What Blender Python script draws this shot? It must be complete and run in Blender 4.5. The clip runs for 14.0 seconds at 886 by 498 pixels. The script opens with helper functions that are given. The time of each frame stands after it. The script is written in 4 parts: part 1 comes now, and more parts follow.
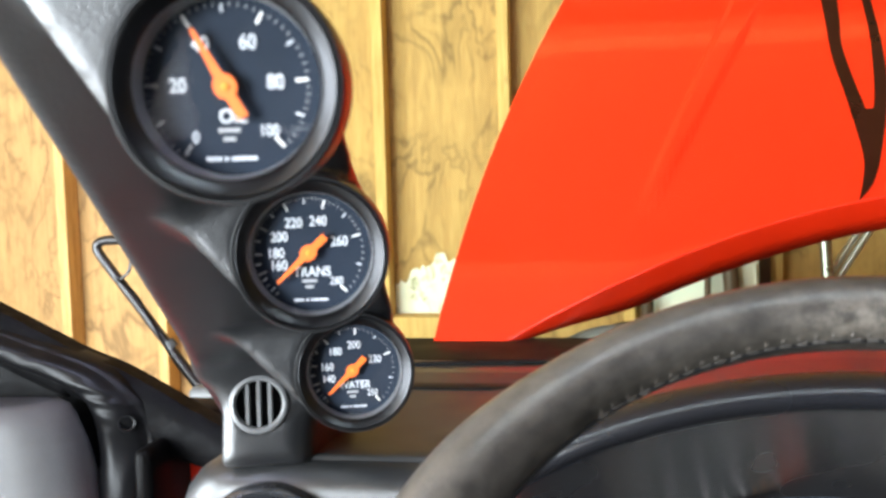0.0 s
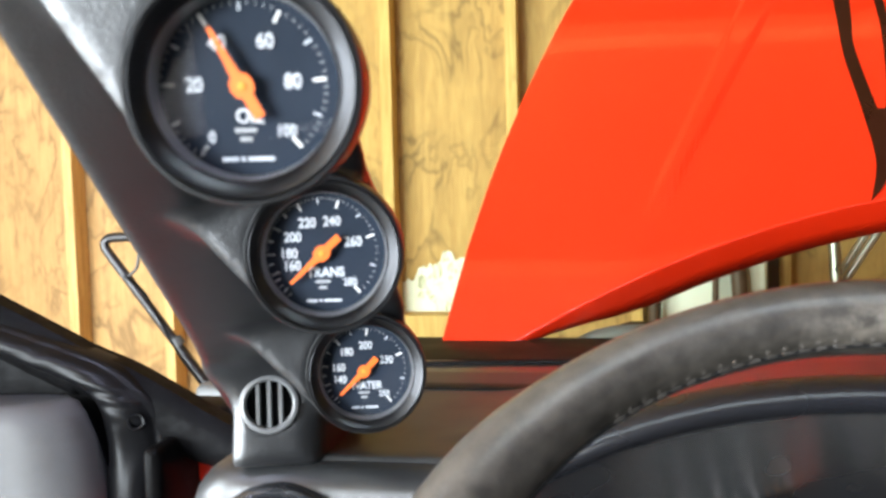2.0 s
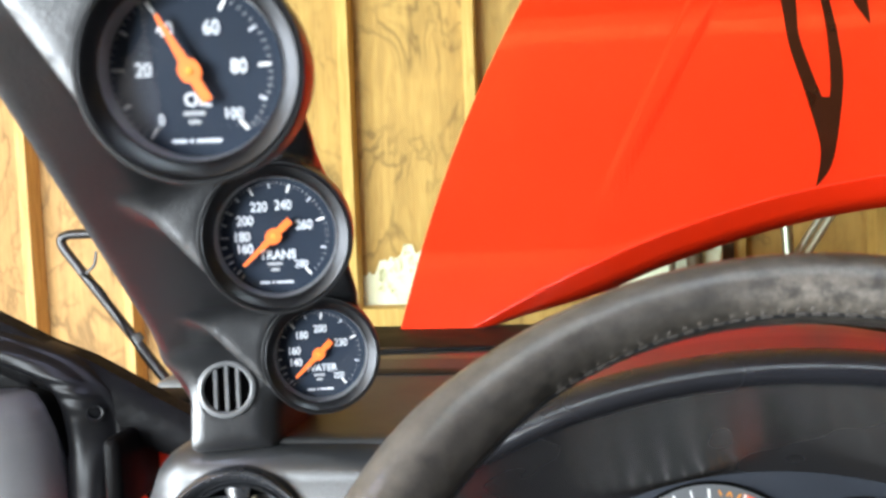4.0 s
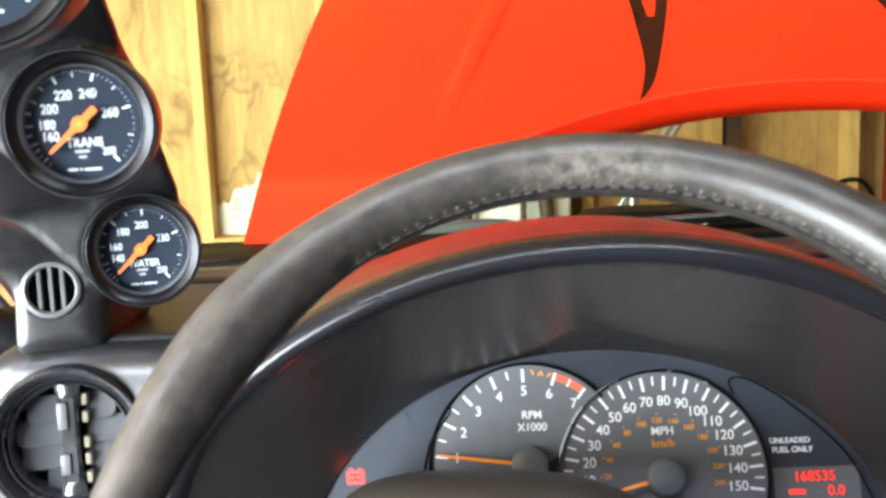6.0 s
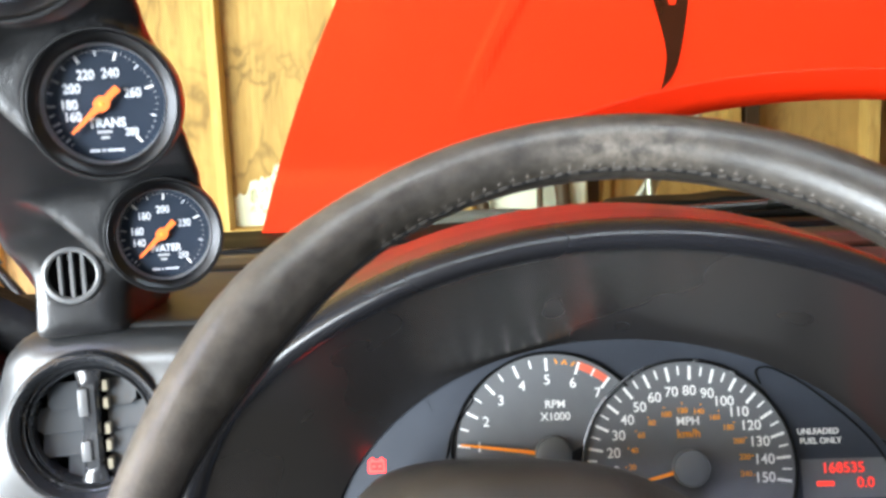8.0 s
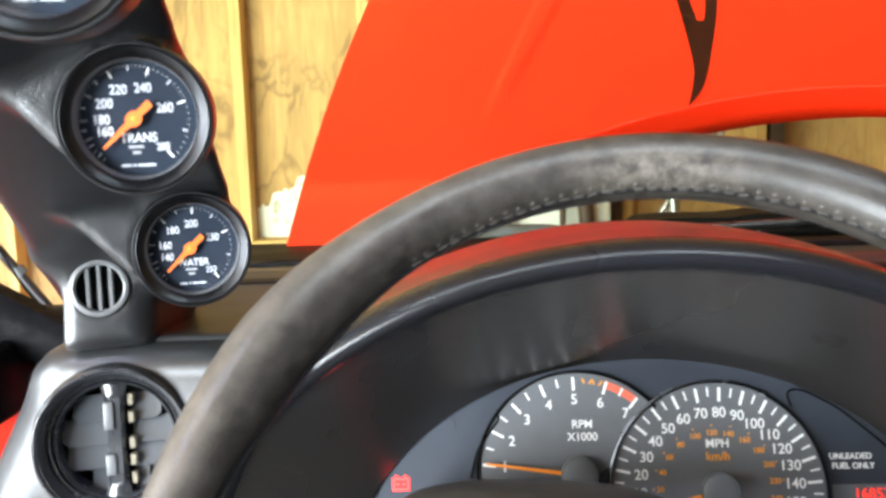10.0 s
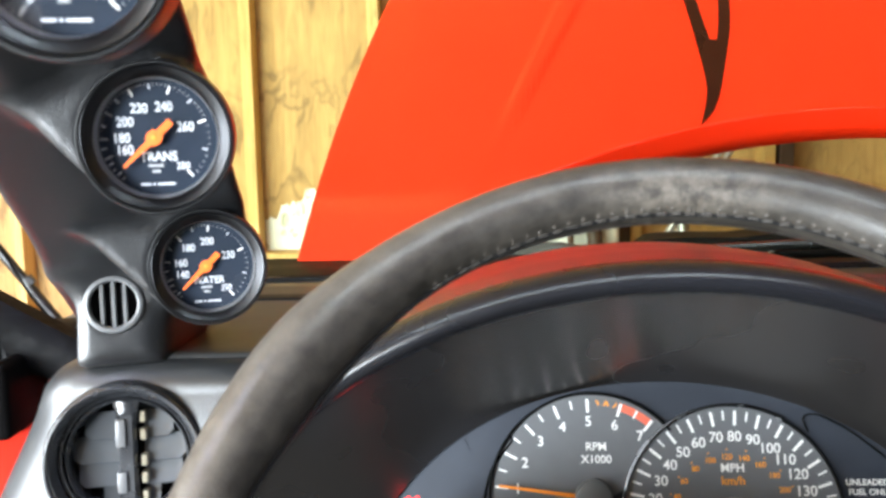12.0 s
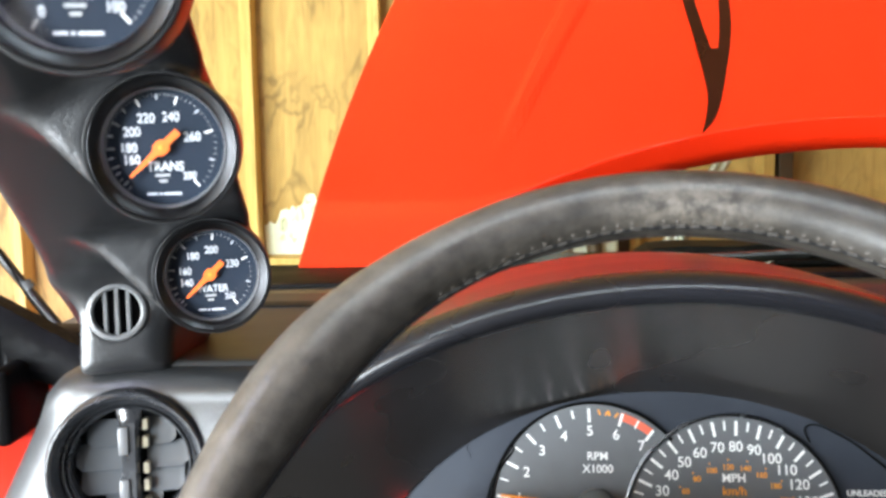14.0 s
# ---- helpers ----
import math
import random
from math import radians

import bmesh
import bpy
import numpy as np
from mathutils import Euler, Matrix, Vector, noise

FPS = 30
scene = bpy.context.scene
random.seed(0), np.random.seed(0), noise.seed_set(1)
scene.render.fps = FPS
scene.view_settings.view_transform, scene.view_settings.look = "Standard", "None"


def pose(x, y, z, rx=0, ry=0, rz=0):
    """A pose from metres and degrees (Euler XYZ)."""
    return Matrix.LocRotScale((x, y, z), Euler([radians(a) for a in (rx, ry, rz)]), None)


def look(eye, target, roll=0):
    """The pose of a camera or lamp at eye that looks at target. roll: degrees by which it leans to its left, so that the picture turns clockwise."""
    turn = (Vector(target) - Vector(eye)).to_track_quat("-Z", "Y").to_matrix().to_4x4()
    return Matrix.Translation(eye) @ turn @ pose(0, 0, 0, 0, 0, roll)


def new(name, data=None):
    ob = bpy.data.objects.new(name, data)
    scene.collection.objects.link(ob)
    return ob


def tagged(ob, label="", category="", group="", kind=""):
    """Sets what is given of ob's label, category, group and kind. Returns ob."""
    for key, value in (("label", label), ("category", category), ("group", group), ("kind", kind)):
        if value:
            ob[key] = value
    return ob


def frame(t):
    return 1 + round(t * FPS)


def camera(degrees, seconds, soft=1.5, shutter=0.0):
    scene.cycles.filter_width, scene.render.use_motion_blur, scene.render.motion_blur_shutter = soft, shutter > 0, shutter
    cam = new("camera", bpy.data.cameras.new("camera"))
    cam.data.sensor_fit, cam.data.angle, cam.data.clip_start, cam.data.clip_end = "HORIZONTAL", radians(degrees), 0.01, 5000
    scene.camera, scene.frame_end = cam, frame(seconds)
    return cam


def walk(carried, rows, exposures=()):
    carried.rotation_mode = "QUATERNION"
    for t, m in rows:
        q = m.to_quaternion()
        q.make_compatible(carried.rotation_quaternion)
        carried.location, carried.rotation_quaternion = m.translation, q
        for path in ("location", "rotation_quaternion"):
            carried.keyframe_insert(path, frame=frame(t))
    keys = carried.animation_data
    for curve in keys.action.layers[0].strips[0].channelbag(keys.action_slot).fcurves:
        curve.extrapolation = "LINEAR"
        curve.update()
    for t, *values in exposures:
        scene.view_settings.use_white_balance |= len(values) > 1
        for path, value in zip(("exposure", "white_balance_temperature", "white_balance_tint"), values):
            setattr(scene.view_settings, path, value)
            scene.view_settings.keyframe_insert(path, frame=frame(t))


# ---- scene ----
cam = camera(50.0, 14.0, soft=2.9)
# the small lens is focused past the near gauges
cam.data.dof.use_dof = True
cam.data.dof.focus_distance = 0.75
cam.data.dof.aperture_fstop = 20.0
PATH = [
    (0, 0.0000, 0.0000, 1.1500, 85.998, 1.600, 9.388),
    (0.5, 0.0031, 0.0005, 1.1476, 86.007, 2.054, 9.103),
    (1, 0.0014, 0.0003, 1.1483, 86.037, 1.923, 9.088),
    (1.5, -0.0057, 0.0055, 1.1507, 85.870, 1.374, 9.880),
    (2, -0.0038, 0.0029, 1.1510, 85.887, 1.373, 9.778),
    (2.2, -0.0042, 0.0033, 1.1508, 85.952, 1.329, 9.695),
    (4.3, 0.0072, -0.0141, 1.1459, 85.288, 2.058, 6.519),
    (4.5, 0.0102, -0.0173, 1.1450, 85.019, 2.057, 5.627),
    (5, 0.0250, -0.0323, 1.1345, 82.745, 2.343, 1.389),
    (5.5, 0.0316, -0.0404, 1.1286, 81.482, 2.442, -0.689),
    (6, 0.0308, -0.0384, 1.1279, 81.083, 2.268, -0.812),
    (6.5, 0.0218, -0.0358, 1.1286, 80.882, 1.949, -0.136),
    (7, 0.0198, -0.0295, 1.1262, 80.629, 1.913, 1.259),
    (7.5, 0.0248, -0.0321, 1.1228, 80.623, 2.265, 0.399),
    (8, 0.0253, -0.0314, 1.1227, 80.724, 2.258, 0.071),
    (10.3, 0.0207, -0.0259, 1.1249, 81.539, 1.777, 1.462),
    (10.5, 0.0215, -0.0256, 1.1247, 81.438, 1.770, 1.407),
    (11, 0.0172, -0.0253, 1.1271, 81.747, 1.727, 1.320),
    (11.5, 0.0141, -0.0235, 1.1295, 82.069, 1.342, 1.706),
    (12, 0.0150, -0.0231, 1.1282, 82.333, 1.204, 1.828),
    (12.5, 0.0152, -0.0234, 1.1286, 82.439, 1.162, 1.847),
    (13, 0.0167, -0.0254, 1.1270, 82.467, 1.230, 1.646),
    (13.5, 0.0144, -0.0234, 1.1289, 82.502, 1.109, 1.750),
    (14, 0.0122, -0.0239, 1.1309, 82.631, 0.880, 1.771),
]
walk(cam, [(t, pose(x, y, z, rx, ry, rz)) for t, x, y, z, rx, ry, rz in PATH],
     [(0, -0.04), (4.5, -0.02), (5.5, 0.34), (6.2, 0.34), (7, 0.29), (8, 0.27), (10.3, 0.25), (14, 0.22)])

# ---- light ----
world = bpy.data.worlds.new("sky")
scene.world = world
world.use_nodes = True
sky = world.node_tree.nodes.new("ShaderNodeTexSky")
sky.sky_type, sky.sun_disc = "NISHITA", False
sky.sun_elevation, sky.sun_rotation = radians(42), radians(200)
world.node_tree.links.new(sky.outputs[0], world.node_tree.nodes["Background"].inputs[0])
world.node_tree.nodes["Background"].inputs[1].default_value = 0.07
scene.view_settings.exposure = 0.0


def area_lamp(name, m, w, h, watts, colour):
    data = bpy.data.lights.new(name, "AREA")
    data.shape, data.size, data.size_y, data.energy, data.color = "RECTANGLE", w, h, watts, colour
    ob = new(name, data)
    ob.matrix_world = m
    return ob


# daylight through the wide garage door behind the car, strongest on the driver's side, and from the left
area_lamp("yard_daylight", look((-2.42, -3.35, 1.2), (-0.6, 0.4, 1.1)), 1.9, 2.2, 680, (0.84, 0.93, 1.0))
# stands in an unseen doorway, added so that light comes from the left
area_lamp("side_daylight", look((-3.42, -0.7, 1.2), (0, -0.7, 1.2)), 2.1, 2.3, 500, (0.84, 0.93, 1.0))
area_lamp("door_daylight", look((1.0, -3.35, 1.2), (1.0, 0, 1.2)), 3.6, 2.25, 40, (0.92, 0.96, 1.0))

# ---- materials ----


class Mat:
    """A node material with a Principled shader and a few short forms."""

    def __init__(self, name, colour=(0.5, 0.5, 0.5), rough=0.5, metal=0.0, **more):
        self.m = bpy.data.materials.new(name)
        self.m.use_nodes = True
        self.nt = self.m.node_tree
        self.p = self.nt.nodes["Principled BSDF"]
        self.set("Base Color", (*colour, 1)), self.set("Roughness", rough), self.set("Metallic", metal)
        for k, v in more.items():
            self.set(k.replace("_", " "), v)

    def set(self, key, v):
        self.p.inputs[key].default_value = v

    def node(self, kind, **values):
        n = self.nt.nodes.new(kind)
        for k, v in values.items():
            n.inputs[k.replace("_", " ")].default_value = v
        return n

    def link(self, a, b):
        self.nt.links.new(a, b)

    def coords(self, scale=(1, 1, 1), world=False):
        tc = self.node("ShaderNodeTexCoord")
        mp = self.node("ShaderNodeMapping", Scale=scale)
        self.link(self.node("ShaderNodeNewGeometry").outputs["Position"] if world else tc.outputs["Object"], mp.inputs[0])
        return mp.outputs[0]

    def noise(self, scale, detail=4, rough=0.55, at=None, dist=0.0):
        n = self.node("ShaderNodeTexNoise", Scale=scale, Detail=detail, Roughness=rough, Distortion=dist)
        self.link(at or self.coords(), n.inputs["Vector"])
        return n.outputs["Fac"]

    def ramp(self, fac, *stops):
        r = self.node("ShaderNodeValToRGB")
        e = r.color_ramp.elements
        while len(e) < len(stops):
            e.new(0.5)
        for k, (at, c) in zip(e, stops):
            k.position, k.color = at, (*(c if isinstance(c, tuple) else (c, c, c)), 1)
        self.link(fac, r.inputs[0])
        return r.outputs[0]

    def mix(self, fac, a, b, kind="MIX"):
        x = self.node("ShaderNodeMix")
        x.data_type, x.blend_type = "RGBA", kind
        for v, i in ((fac, 0), (a, 6), (b, 7)):
            if isinstance(v, (int, float)):
                x.inputs[i].default_value = v
            elif isinstance(v, tuple):
                x.inputs[i].default_value = (*v, 1)
            else:
                self.link(v, x.inputs[i])
        return x.outputs[2]

    def colour(self, out):
        self.link(out, self.p.inputs["Base Color"])
        return self

    def rough(self, out):
        self.link(out, self.p.inputs["Roughness"])
        return self

    def bump(self, height, strength=0.3, dist=0.001):
        b = self.node("ShaderNodeBump", Strength=strength, Distance=dist)
        prev = self.p.inputs["Normal"].links
        if prev:
            self.link(prev[0].from_socket, b.inputs["Normal"])
        self.link(height, b.inputs["Height"])
        self.link(b.outputs[0], self.p.inputs["Normal"])
        return self


def plain(name, colour, rough=0.5, metal=0.0, var=0.25, scale=60, bump=0.0, **more):
    """A surface with mottling at two scales and fine relief."""
    m = Mat(name, colour, rough, metal, **more)
    f = m.mix(0.5, m.noise(scale), m.noise(scale * 0.12, 2))
    lo, hi = (tuple(c * (1 - var) for c in colour), tuple(min(1, c * (1 + var)) for c in colour))
    m.colour(m.ramp(f, (0.3, lo), (0.7, hi)))
    m.rough(m.ramp(m.noise(scale * 0.5), (0.3, max(0.02, rough - 0.07)), (0.7, min(1, rough + 0.07))))
    if bump:
        m.bump(m.noise(scale * 14, 2), bump, 0.0006)
    return m


def glow(name, colour, strength):
    m = Mat(name, tuple(c * 0.1 for c in colour), 0.6)
    m.set("Emission Color", (*colour, 1)), m.set("Emission Strength", strength)
    return m


def make_ply(name, lo, mid, hi):
    m = Mat(name, mid, 0.75)
    at = m.coords((1, 1, 1), True)
    grain = m.noise(3.0, 6, 0.65, m.coords((9, 9, 0.7), True), 0.6)
    fine = m.noise(22, 5, 0.6, m.coords((9, 9, 0.8), True))
    base = m.ramp(m.mix(0.4, grain, fine), (0.3, lo), (0.5, mid), (0.7, hi))
    # water stains: dark rims along the contours of a slow noise
    slow = m.noise(3.0, 4, 0.55, m.coords((1.5, 1.5, 0.8), True), 0.5)
    ring = m.ramp(slow, (0.0, 0.0), (0.44, 0.05), (0.475, 0.85), (0.50, 0.25), (0.55, 0.15), (0.578, 0.6), (0.60, 0.05), (1.0, 0.0))
    broken = m.ramp(m.noise(3.5, 3, 0.6, at), (0.36, 0.0), (0.52, 1.0))
    stain = m.mix(1.0, ring, broken, "MULTIPLY")
    c = m.mix(m.mix(0.85, (0, 0, 0), stain, "MIX"), base, tuple(v * 0.42 for v in lo))
    blot = m.ramp(m.noise(1.3, 3, 0.6, at, 0.4), (0.42, 0.0), (0.72, 0.6))
    c = m.mix(blot, c, m.mix(1.0, base, (0.72, 0.68, 0.6), "MULTIPLY"))
    m.colour(c)
    m.bump(fine, 0.35, 0.002)
    return m


PLY = make_ply("stained_plywood", (0.325, 0.182, 0.062), (0.485, 0.288, 0.100), (0.58, 0.37, 0.137))
STUD = Mat("sawn_pine", (0.6, 0.4, 0.2), 0.7)
_g = STUD.noise(3, 6, 0.6, STUD.coords((26, 26, 1.3), True), 1.2)
_k = STUD.ramp(STUD.noise(5, 2, 0.5, STUD.coords((3, 3, 1.6), True)), (0.68, 0.0), (0.76, 1.0))
STUD.colour(STUD.mix(STUD.mix(0.7, (0, 0, 0), _k), STUD.ramp(_g, (0.3, (0.42, 0.23, 0.065)), (0.55, (0.6, 0.38, 0.13)), (0.75, (0.74, 0.5, 0.19))), (0.16, 0.07, 0.03)))
STUD.bump(_g, 0.4, 0.002)
CONCRETE = plain("concrete", (0.3, 0.29, 0.27), 0.85, var=0.3, scale=9, bump=0.2)
CEIL = plain("ceiling_board", (0.27, 0.17, 0.075), 0.8, var=0.15, scale=6)
FOAM = Mat("old_white_paint", (0.8, 0.8, 0.72), 0.7)
_f = FOAM.noise(18, 5, 0.7)
_g = FOAM.ramp(FOAM.noise(26, 6, 0.75, FOAM.coords((1, 1, 0.6), True), 0.8), (0.52, 0.0), (0.60, 0.85))
FOAM.colour(FOAM.mix(_g, FOAM.ramp(_f, (0.30, (0.40, 0.36, 0.24)), (0.40, (0.72, 0.72, 0.62)), (0.68, (0.82, 0.82, 0.76))), (0.26, 0.24, 0.13)))
FOAM.bump(_f, 0.2, 0.002)

RED = Mat("red_paint", (0.8, 0.02, 0.003), 0.4, Coat_Weight=1.0, Coat_Roughness=0.04)
_r = RED.noise(2.2, 3)
RED.colour(RED.ramp(_r, (0.3, (0.76, 0.019, 0.002)), (0.7, (0.84, 0.024, 0.003))))
RED.bump(RED.noise(900, 2), 0.03, 0.0004)
DECAL = plain("black_vinyl", (0.026, 0.006, 0.0035), 0.3, var=0.3, scale=30, Specular_IOR_Level=0.2)

POD = Mat("grained_black_plastic", (0.02, 0.02, 0.022), 0.40, Specular_IOR_Level=0.85)
_a, _b = POD.noise(900, 3, 0.6), POD.noise(35, 4)
POD.colour(POD.ramp(POD.mix(0.35, _a, _b), (0.35, (0.004, 0.0042, 0.0047)), (0.68, (0.017, 0.0175, 0.019))))
POD.rough(POD.ramp(_b, (0.3, 0.29), (0.7, 0.38)))
POD.bump(_a, 0.4, 0.0005)
CUPM = plain("cup_plastic", (0.004, 0.004, 0.0045), 0.4, var=0.3, scale=60, bump=0.1, Specular_IOR_Level=0.4)
GLOSS = plain("glossy_black_plastic", (0.010, 0.010, 0.011), 0.27, var=0.3, scale=50, bump=0.05)
BROW = plain("smooth_brow_plastic", (0.009, 0.009, 0.0105), 0.24, var=0.15, scale=8, Specular_IOR_Level=0.38)
SATIN = plain("satin_black_metal", (0.24, 0.24, 0.245), 0.24, 1.0, var=0.15, scale=80, bump=0.01)
WELL = plain("satin_grey_metal", (0.30, 0.303, 0.31), 0.42, 0.6, var=0.12, scale=80)
RIM = plain("dark_bezel_metal", (0.04, 0.0405, 0.043), 0.34, 1.0, var=0.15, scale=80, bump=0.01)
DASH = Mat("dashboard_vinyl", (0.05, 0.05, 0.05), 0.42, Specular_IOR_Level=0.6)
_a, _b = DASH.noise(700, 3, 0.6), DASH.noise(14, 5, 0.6)
DASH.colour(DASH.ramp(DASH.mix(0.6, _a, _b), (0.3, (0.011, 0.0115, 0.0125)), (0.7, (0.021, 0.022, 0.023))))
DASH.rough(DASH.ramp(_b, (0.3, 0.33), (0.7, 0.40)))
DASH.bump(_a, 0.25, 0.0006)
PAD = Mat("dashboard_pad", (0.045, 0.045, 0.045), 0.3, Specular_IOR_Level=0.38)
_a, _b = PAD.noise(600, 3, 0.6), PAD.noise(20, 5, 0.6)
PAD.colour(PAD.ramp(PAD.mix(0.6, _a, _b), (0.3, (0.019, 0.0187, 0.0183)), (0.7, (0.027, 0.0265, 0.026))))
PAD.rough(PAD.ramp(_b, (0.3, 0.285), (0.7, 0.31)))
PAD.bump(_a, 0.02, 0.0004)
PADG = Mat("grained_dashboard_pad", (0.03, 0.03, 0.03), 0.5, Specular_IOR_Level=0.3)
_a, _b = PADG.noise(700, 3, 0.6), PADG.noise(18, 5, 0.6)
PADG.colour(PADG.ramp(PADG.mix(0.6, _a, _b), (0.3, (0.018, 0.0182, 0.0185)), (0.7, (0.030, 0.0302, 0.0305))))
PADG.rough(PADG.ramp(_b, (0.3, 0.46), (0.7, 0.54)))
PADG.bump(_a, 0.25, 0.0006)
TUNNEL = Mat("smooth_dark_plastic", (0.03, 0.03, 0.032), 0.3, Specular_IOR_Level=1.0)
_b = TUNNEL.noise(9, 2, 0.5)
_d = TUNNEL.ramp(TUNNEL.noise(420, 2, 0.5), (0.74, 0.0), (0.80, 0.4))
TUNNEL.colour(TUNNEL.mix(_d, TUNNEL.ramp(_b, (0.3, (0.0165, 0.0146, 0.0136)), (0.7, (0.0205, 0.0182, 0.0170))), (0.05, 0.05, 0.05)))
TUNNEL.rough(TUNNEL.ramp(_b, (0.3, 0.25), (0.7, 0.31)))
FACE = plain("cluster_face", (0.034, 0.039, 0.050), 0.5, var=0.15, scale=40, bump=0.1, Specular_IOR_Level=0.2)
DIAL = plain("dial_face", (0.120, 0.124, 0.131), 0.5, var=0.12, scale=60, Specular_IOR_Level=0.25)
# the blue in this colour paints the sky haze on the lens
GDIAL = plain("gauge_dial", (0.020, 0.027, 0.040), 0.5, var=0.15, scale=90, Specular_IOR_Level=0.08)
BLACK = plain("matte_black", (0.004, 0.004, 0.004), 0.6, var=0.3, scale=40, Specular_IOR_Level=0.12)
WHITE = plain("white_print", (0.82, 0.82, 0.8), 0.6, var=0.05, scale=200)
GPRINT = plain("gauge_print", (0.6, 0.63, 0.67), 0.6, var=0.1, scale=200)
GREYP = plain("grey_print", (0.35, 0.36, 0.37), 0.6, var=0.1, scale=200)
ORANGE = plain("orange_needle", (0.95, 0.17, 0.016), 0.5, var=0.06, scale=200)
AMBER = plain("amber_needle", (0.92, 0.27, 0.015), 0.5, var=0.06, scale=200)
ORANGEP = plain("orange_print", (0.75, 0.28, 0.03), 0.6, var=0.1, scale=200)
REDP = plain("red_print", (0.72, 0.13, 0.07), 0.6, var=0.1, scale=200)
CAP = plain("needle_cap", (0.095, 0.1, 0.1), 0.45, var=0.1, scale=60)
LEDR = glow("red_warning_lamp", (1.0, 0.02, 0.016), 7.0)
LEDB = glow("red_lamp_field", (1.0, 0.006, 0.005), 3.0)
LEDD = glow("red_display_segments", (1.0, 0.05, 0.035), 1.3)
# glow of the unseen ceiling tubes, tinted for the highlights they give
TUBEL = glow("added_tube_glow", (0.62, 0.68, 1.0), 60.0)
CHROME = plain("steel", (0.42, 0.43, 0.42), 0.3, 1.0, var=0.1, scale=40)
ALU = plain("aluminium", (0.55, 0.56, 0.56), 0.35, 0.9, var=0.12, scale=30)
GREYPL = plain("grey_vent_plastic", (0.12, 0.122, 0.125), 0.35, var=0.15, scale=70, bump=0.06)
VANE = plain("vent_vane_plastic", (0.05, 0.055, 0.062), 0.4, var=0.15, scale=70, bump=0.05)
SHROUD = plain("brown_black_plastic", (0.03, 0.0255, 0.02), 0.5, var=0.15, scale=40, bump=0.15)
RING = plain("shiny_grey_plastic", (0.026, 0.027, 0.03), 0.24, var=0.2, scale=60, bump=0.04, Specular_IOR_Level=0.9)
FELT = plain("tan_felt", (0.25, 0.22, 0.16), 0.9, var=0.2, scale=200)
DOORP = plain("grey_door_vinyl", (0.09, 0.0893, 0.0885), 0.5, var=0.15, scale=30, bump=0.2, Specular_IOR_Level=0.12)
SEAL = plain("glossy_black_seal", (0.004, 0.004, 0.0045), 0.36, var=0.3, scale=30, bump=0.1, Specular_IOR_Level=0.14)
RUBBER = plain("black_rubber", (0.003, 0.0028, 0.0028), 0.36, var=0.3, scale=40, bump=0.25, Specular_IOR_Level=0.03)
TRIM = Mat("creased_black_vinyl", (0.004, 0.004, 0.0045), 0.4, Specular_IOR_Level=0.05)
_a, _b = TRIM.noise(60, 5, 0.65, TRIM.coords((1, 1, 2.5))), TRIM.noise(14, 4, 0.6)
TRIM.colour(TRIM.ramp(_b, (0.35, (0.0015, 0.0014, 0.0015)), (0.7, (0.005, 0.005, 0.0055))))
TRIM.rough(TRIM.ramp(_a, (0.3, 0.42), (0.7, 0.66)))
TRIM.bump(_a, 0.25, 0.003).bump(_b, 0.35, 0.01)
TUBE = plain("black_tube_paint", (0.012, 0.011, 0.011), 0.35, var=0.3, scale=30)
GREYBOX = plain("grey_plastic", (0.085, 0.09, 0.09), 0.5, var=0.2, scale=12)
LINING = plain("dark_cloth", (0.016, 0.016, 0.018), 0.9, var=0.3, scale=80, bump=0.2)
DARKWOOD = plain("dark_wood", (0.06, 0.03, 0.016), 0.6, var=0.35, scale=12)
WHITEB = plain("white_sheet_metal", (0.72, 0.75, 0.7), 0.4, var=0.06, scale=5)
DRED = plain("dark_red_enamel", (0.22, 0.02, 0.012), 0.35, var=0.2, scale=8)

LEATHER = Mat("worn_leather", (0.05, 0.045, 0.04), 0.42, Specular_IOR_Level=0.45)
_v = LEATHER.node("ShaderNodeTexVoronoi", Scale=900.0)
LEATHER.link(LEATHER.coords(), _v.inputs["Vector"])
_b, _c = LEATHER.noise(120, 7, 0.75), LEATHER.noise(22, 6, 0.7)
_w = LEATHER.ramp(LEATHER.mix(0.45, _b, _c), (0.38, 0.0), (0.66, 1.0))
_m = LEATHER.node("ShaderNodeMapping", Location=(-0.004 / 0.05, -0.166 / 0.016, -0.009 / 0.011), Scale=(1 / 0.05, 1 / 0.016, 1 / 0.011))
LEATHER.link(LEATHER.node("ShaderNodeTexCoord").outputs["Object"], _m.inputs[0])
_l = LEATHER.node("ShaderNodeVectorMath")
_l.operation = "LENGTH"
LEATHER.link(_m.outputs[0], _l.inputs[0])
_s = LEATHER.mix(1.0, LEATHER.ramp(_l.outputs["Value"], (0.3, 1.0), (1.0, 0.0)), LEATHER.ramp(LEATHER.noise(170, 6, 0.75), (0.4, 0.1), (0.62, 1.0)), "MULTIPLY")
# the left arm is paler on its outer face and stays dark along the seam
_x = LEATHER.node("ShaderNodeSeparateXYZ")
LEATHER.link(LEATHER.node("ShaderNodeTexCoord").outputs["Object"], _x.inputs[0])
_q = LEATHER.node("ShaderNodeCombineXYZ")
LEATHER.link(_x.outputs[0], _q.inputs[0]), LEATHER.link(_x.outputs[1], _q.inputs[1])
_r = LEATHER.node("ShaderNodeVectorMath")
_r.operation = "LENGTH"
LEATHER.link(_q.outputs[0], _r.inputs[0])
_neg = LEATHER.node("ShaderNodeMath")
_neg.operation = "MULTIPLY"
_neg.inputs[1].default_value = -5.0
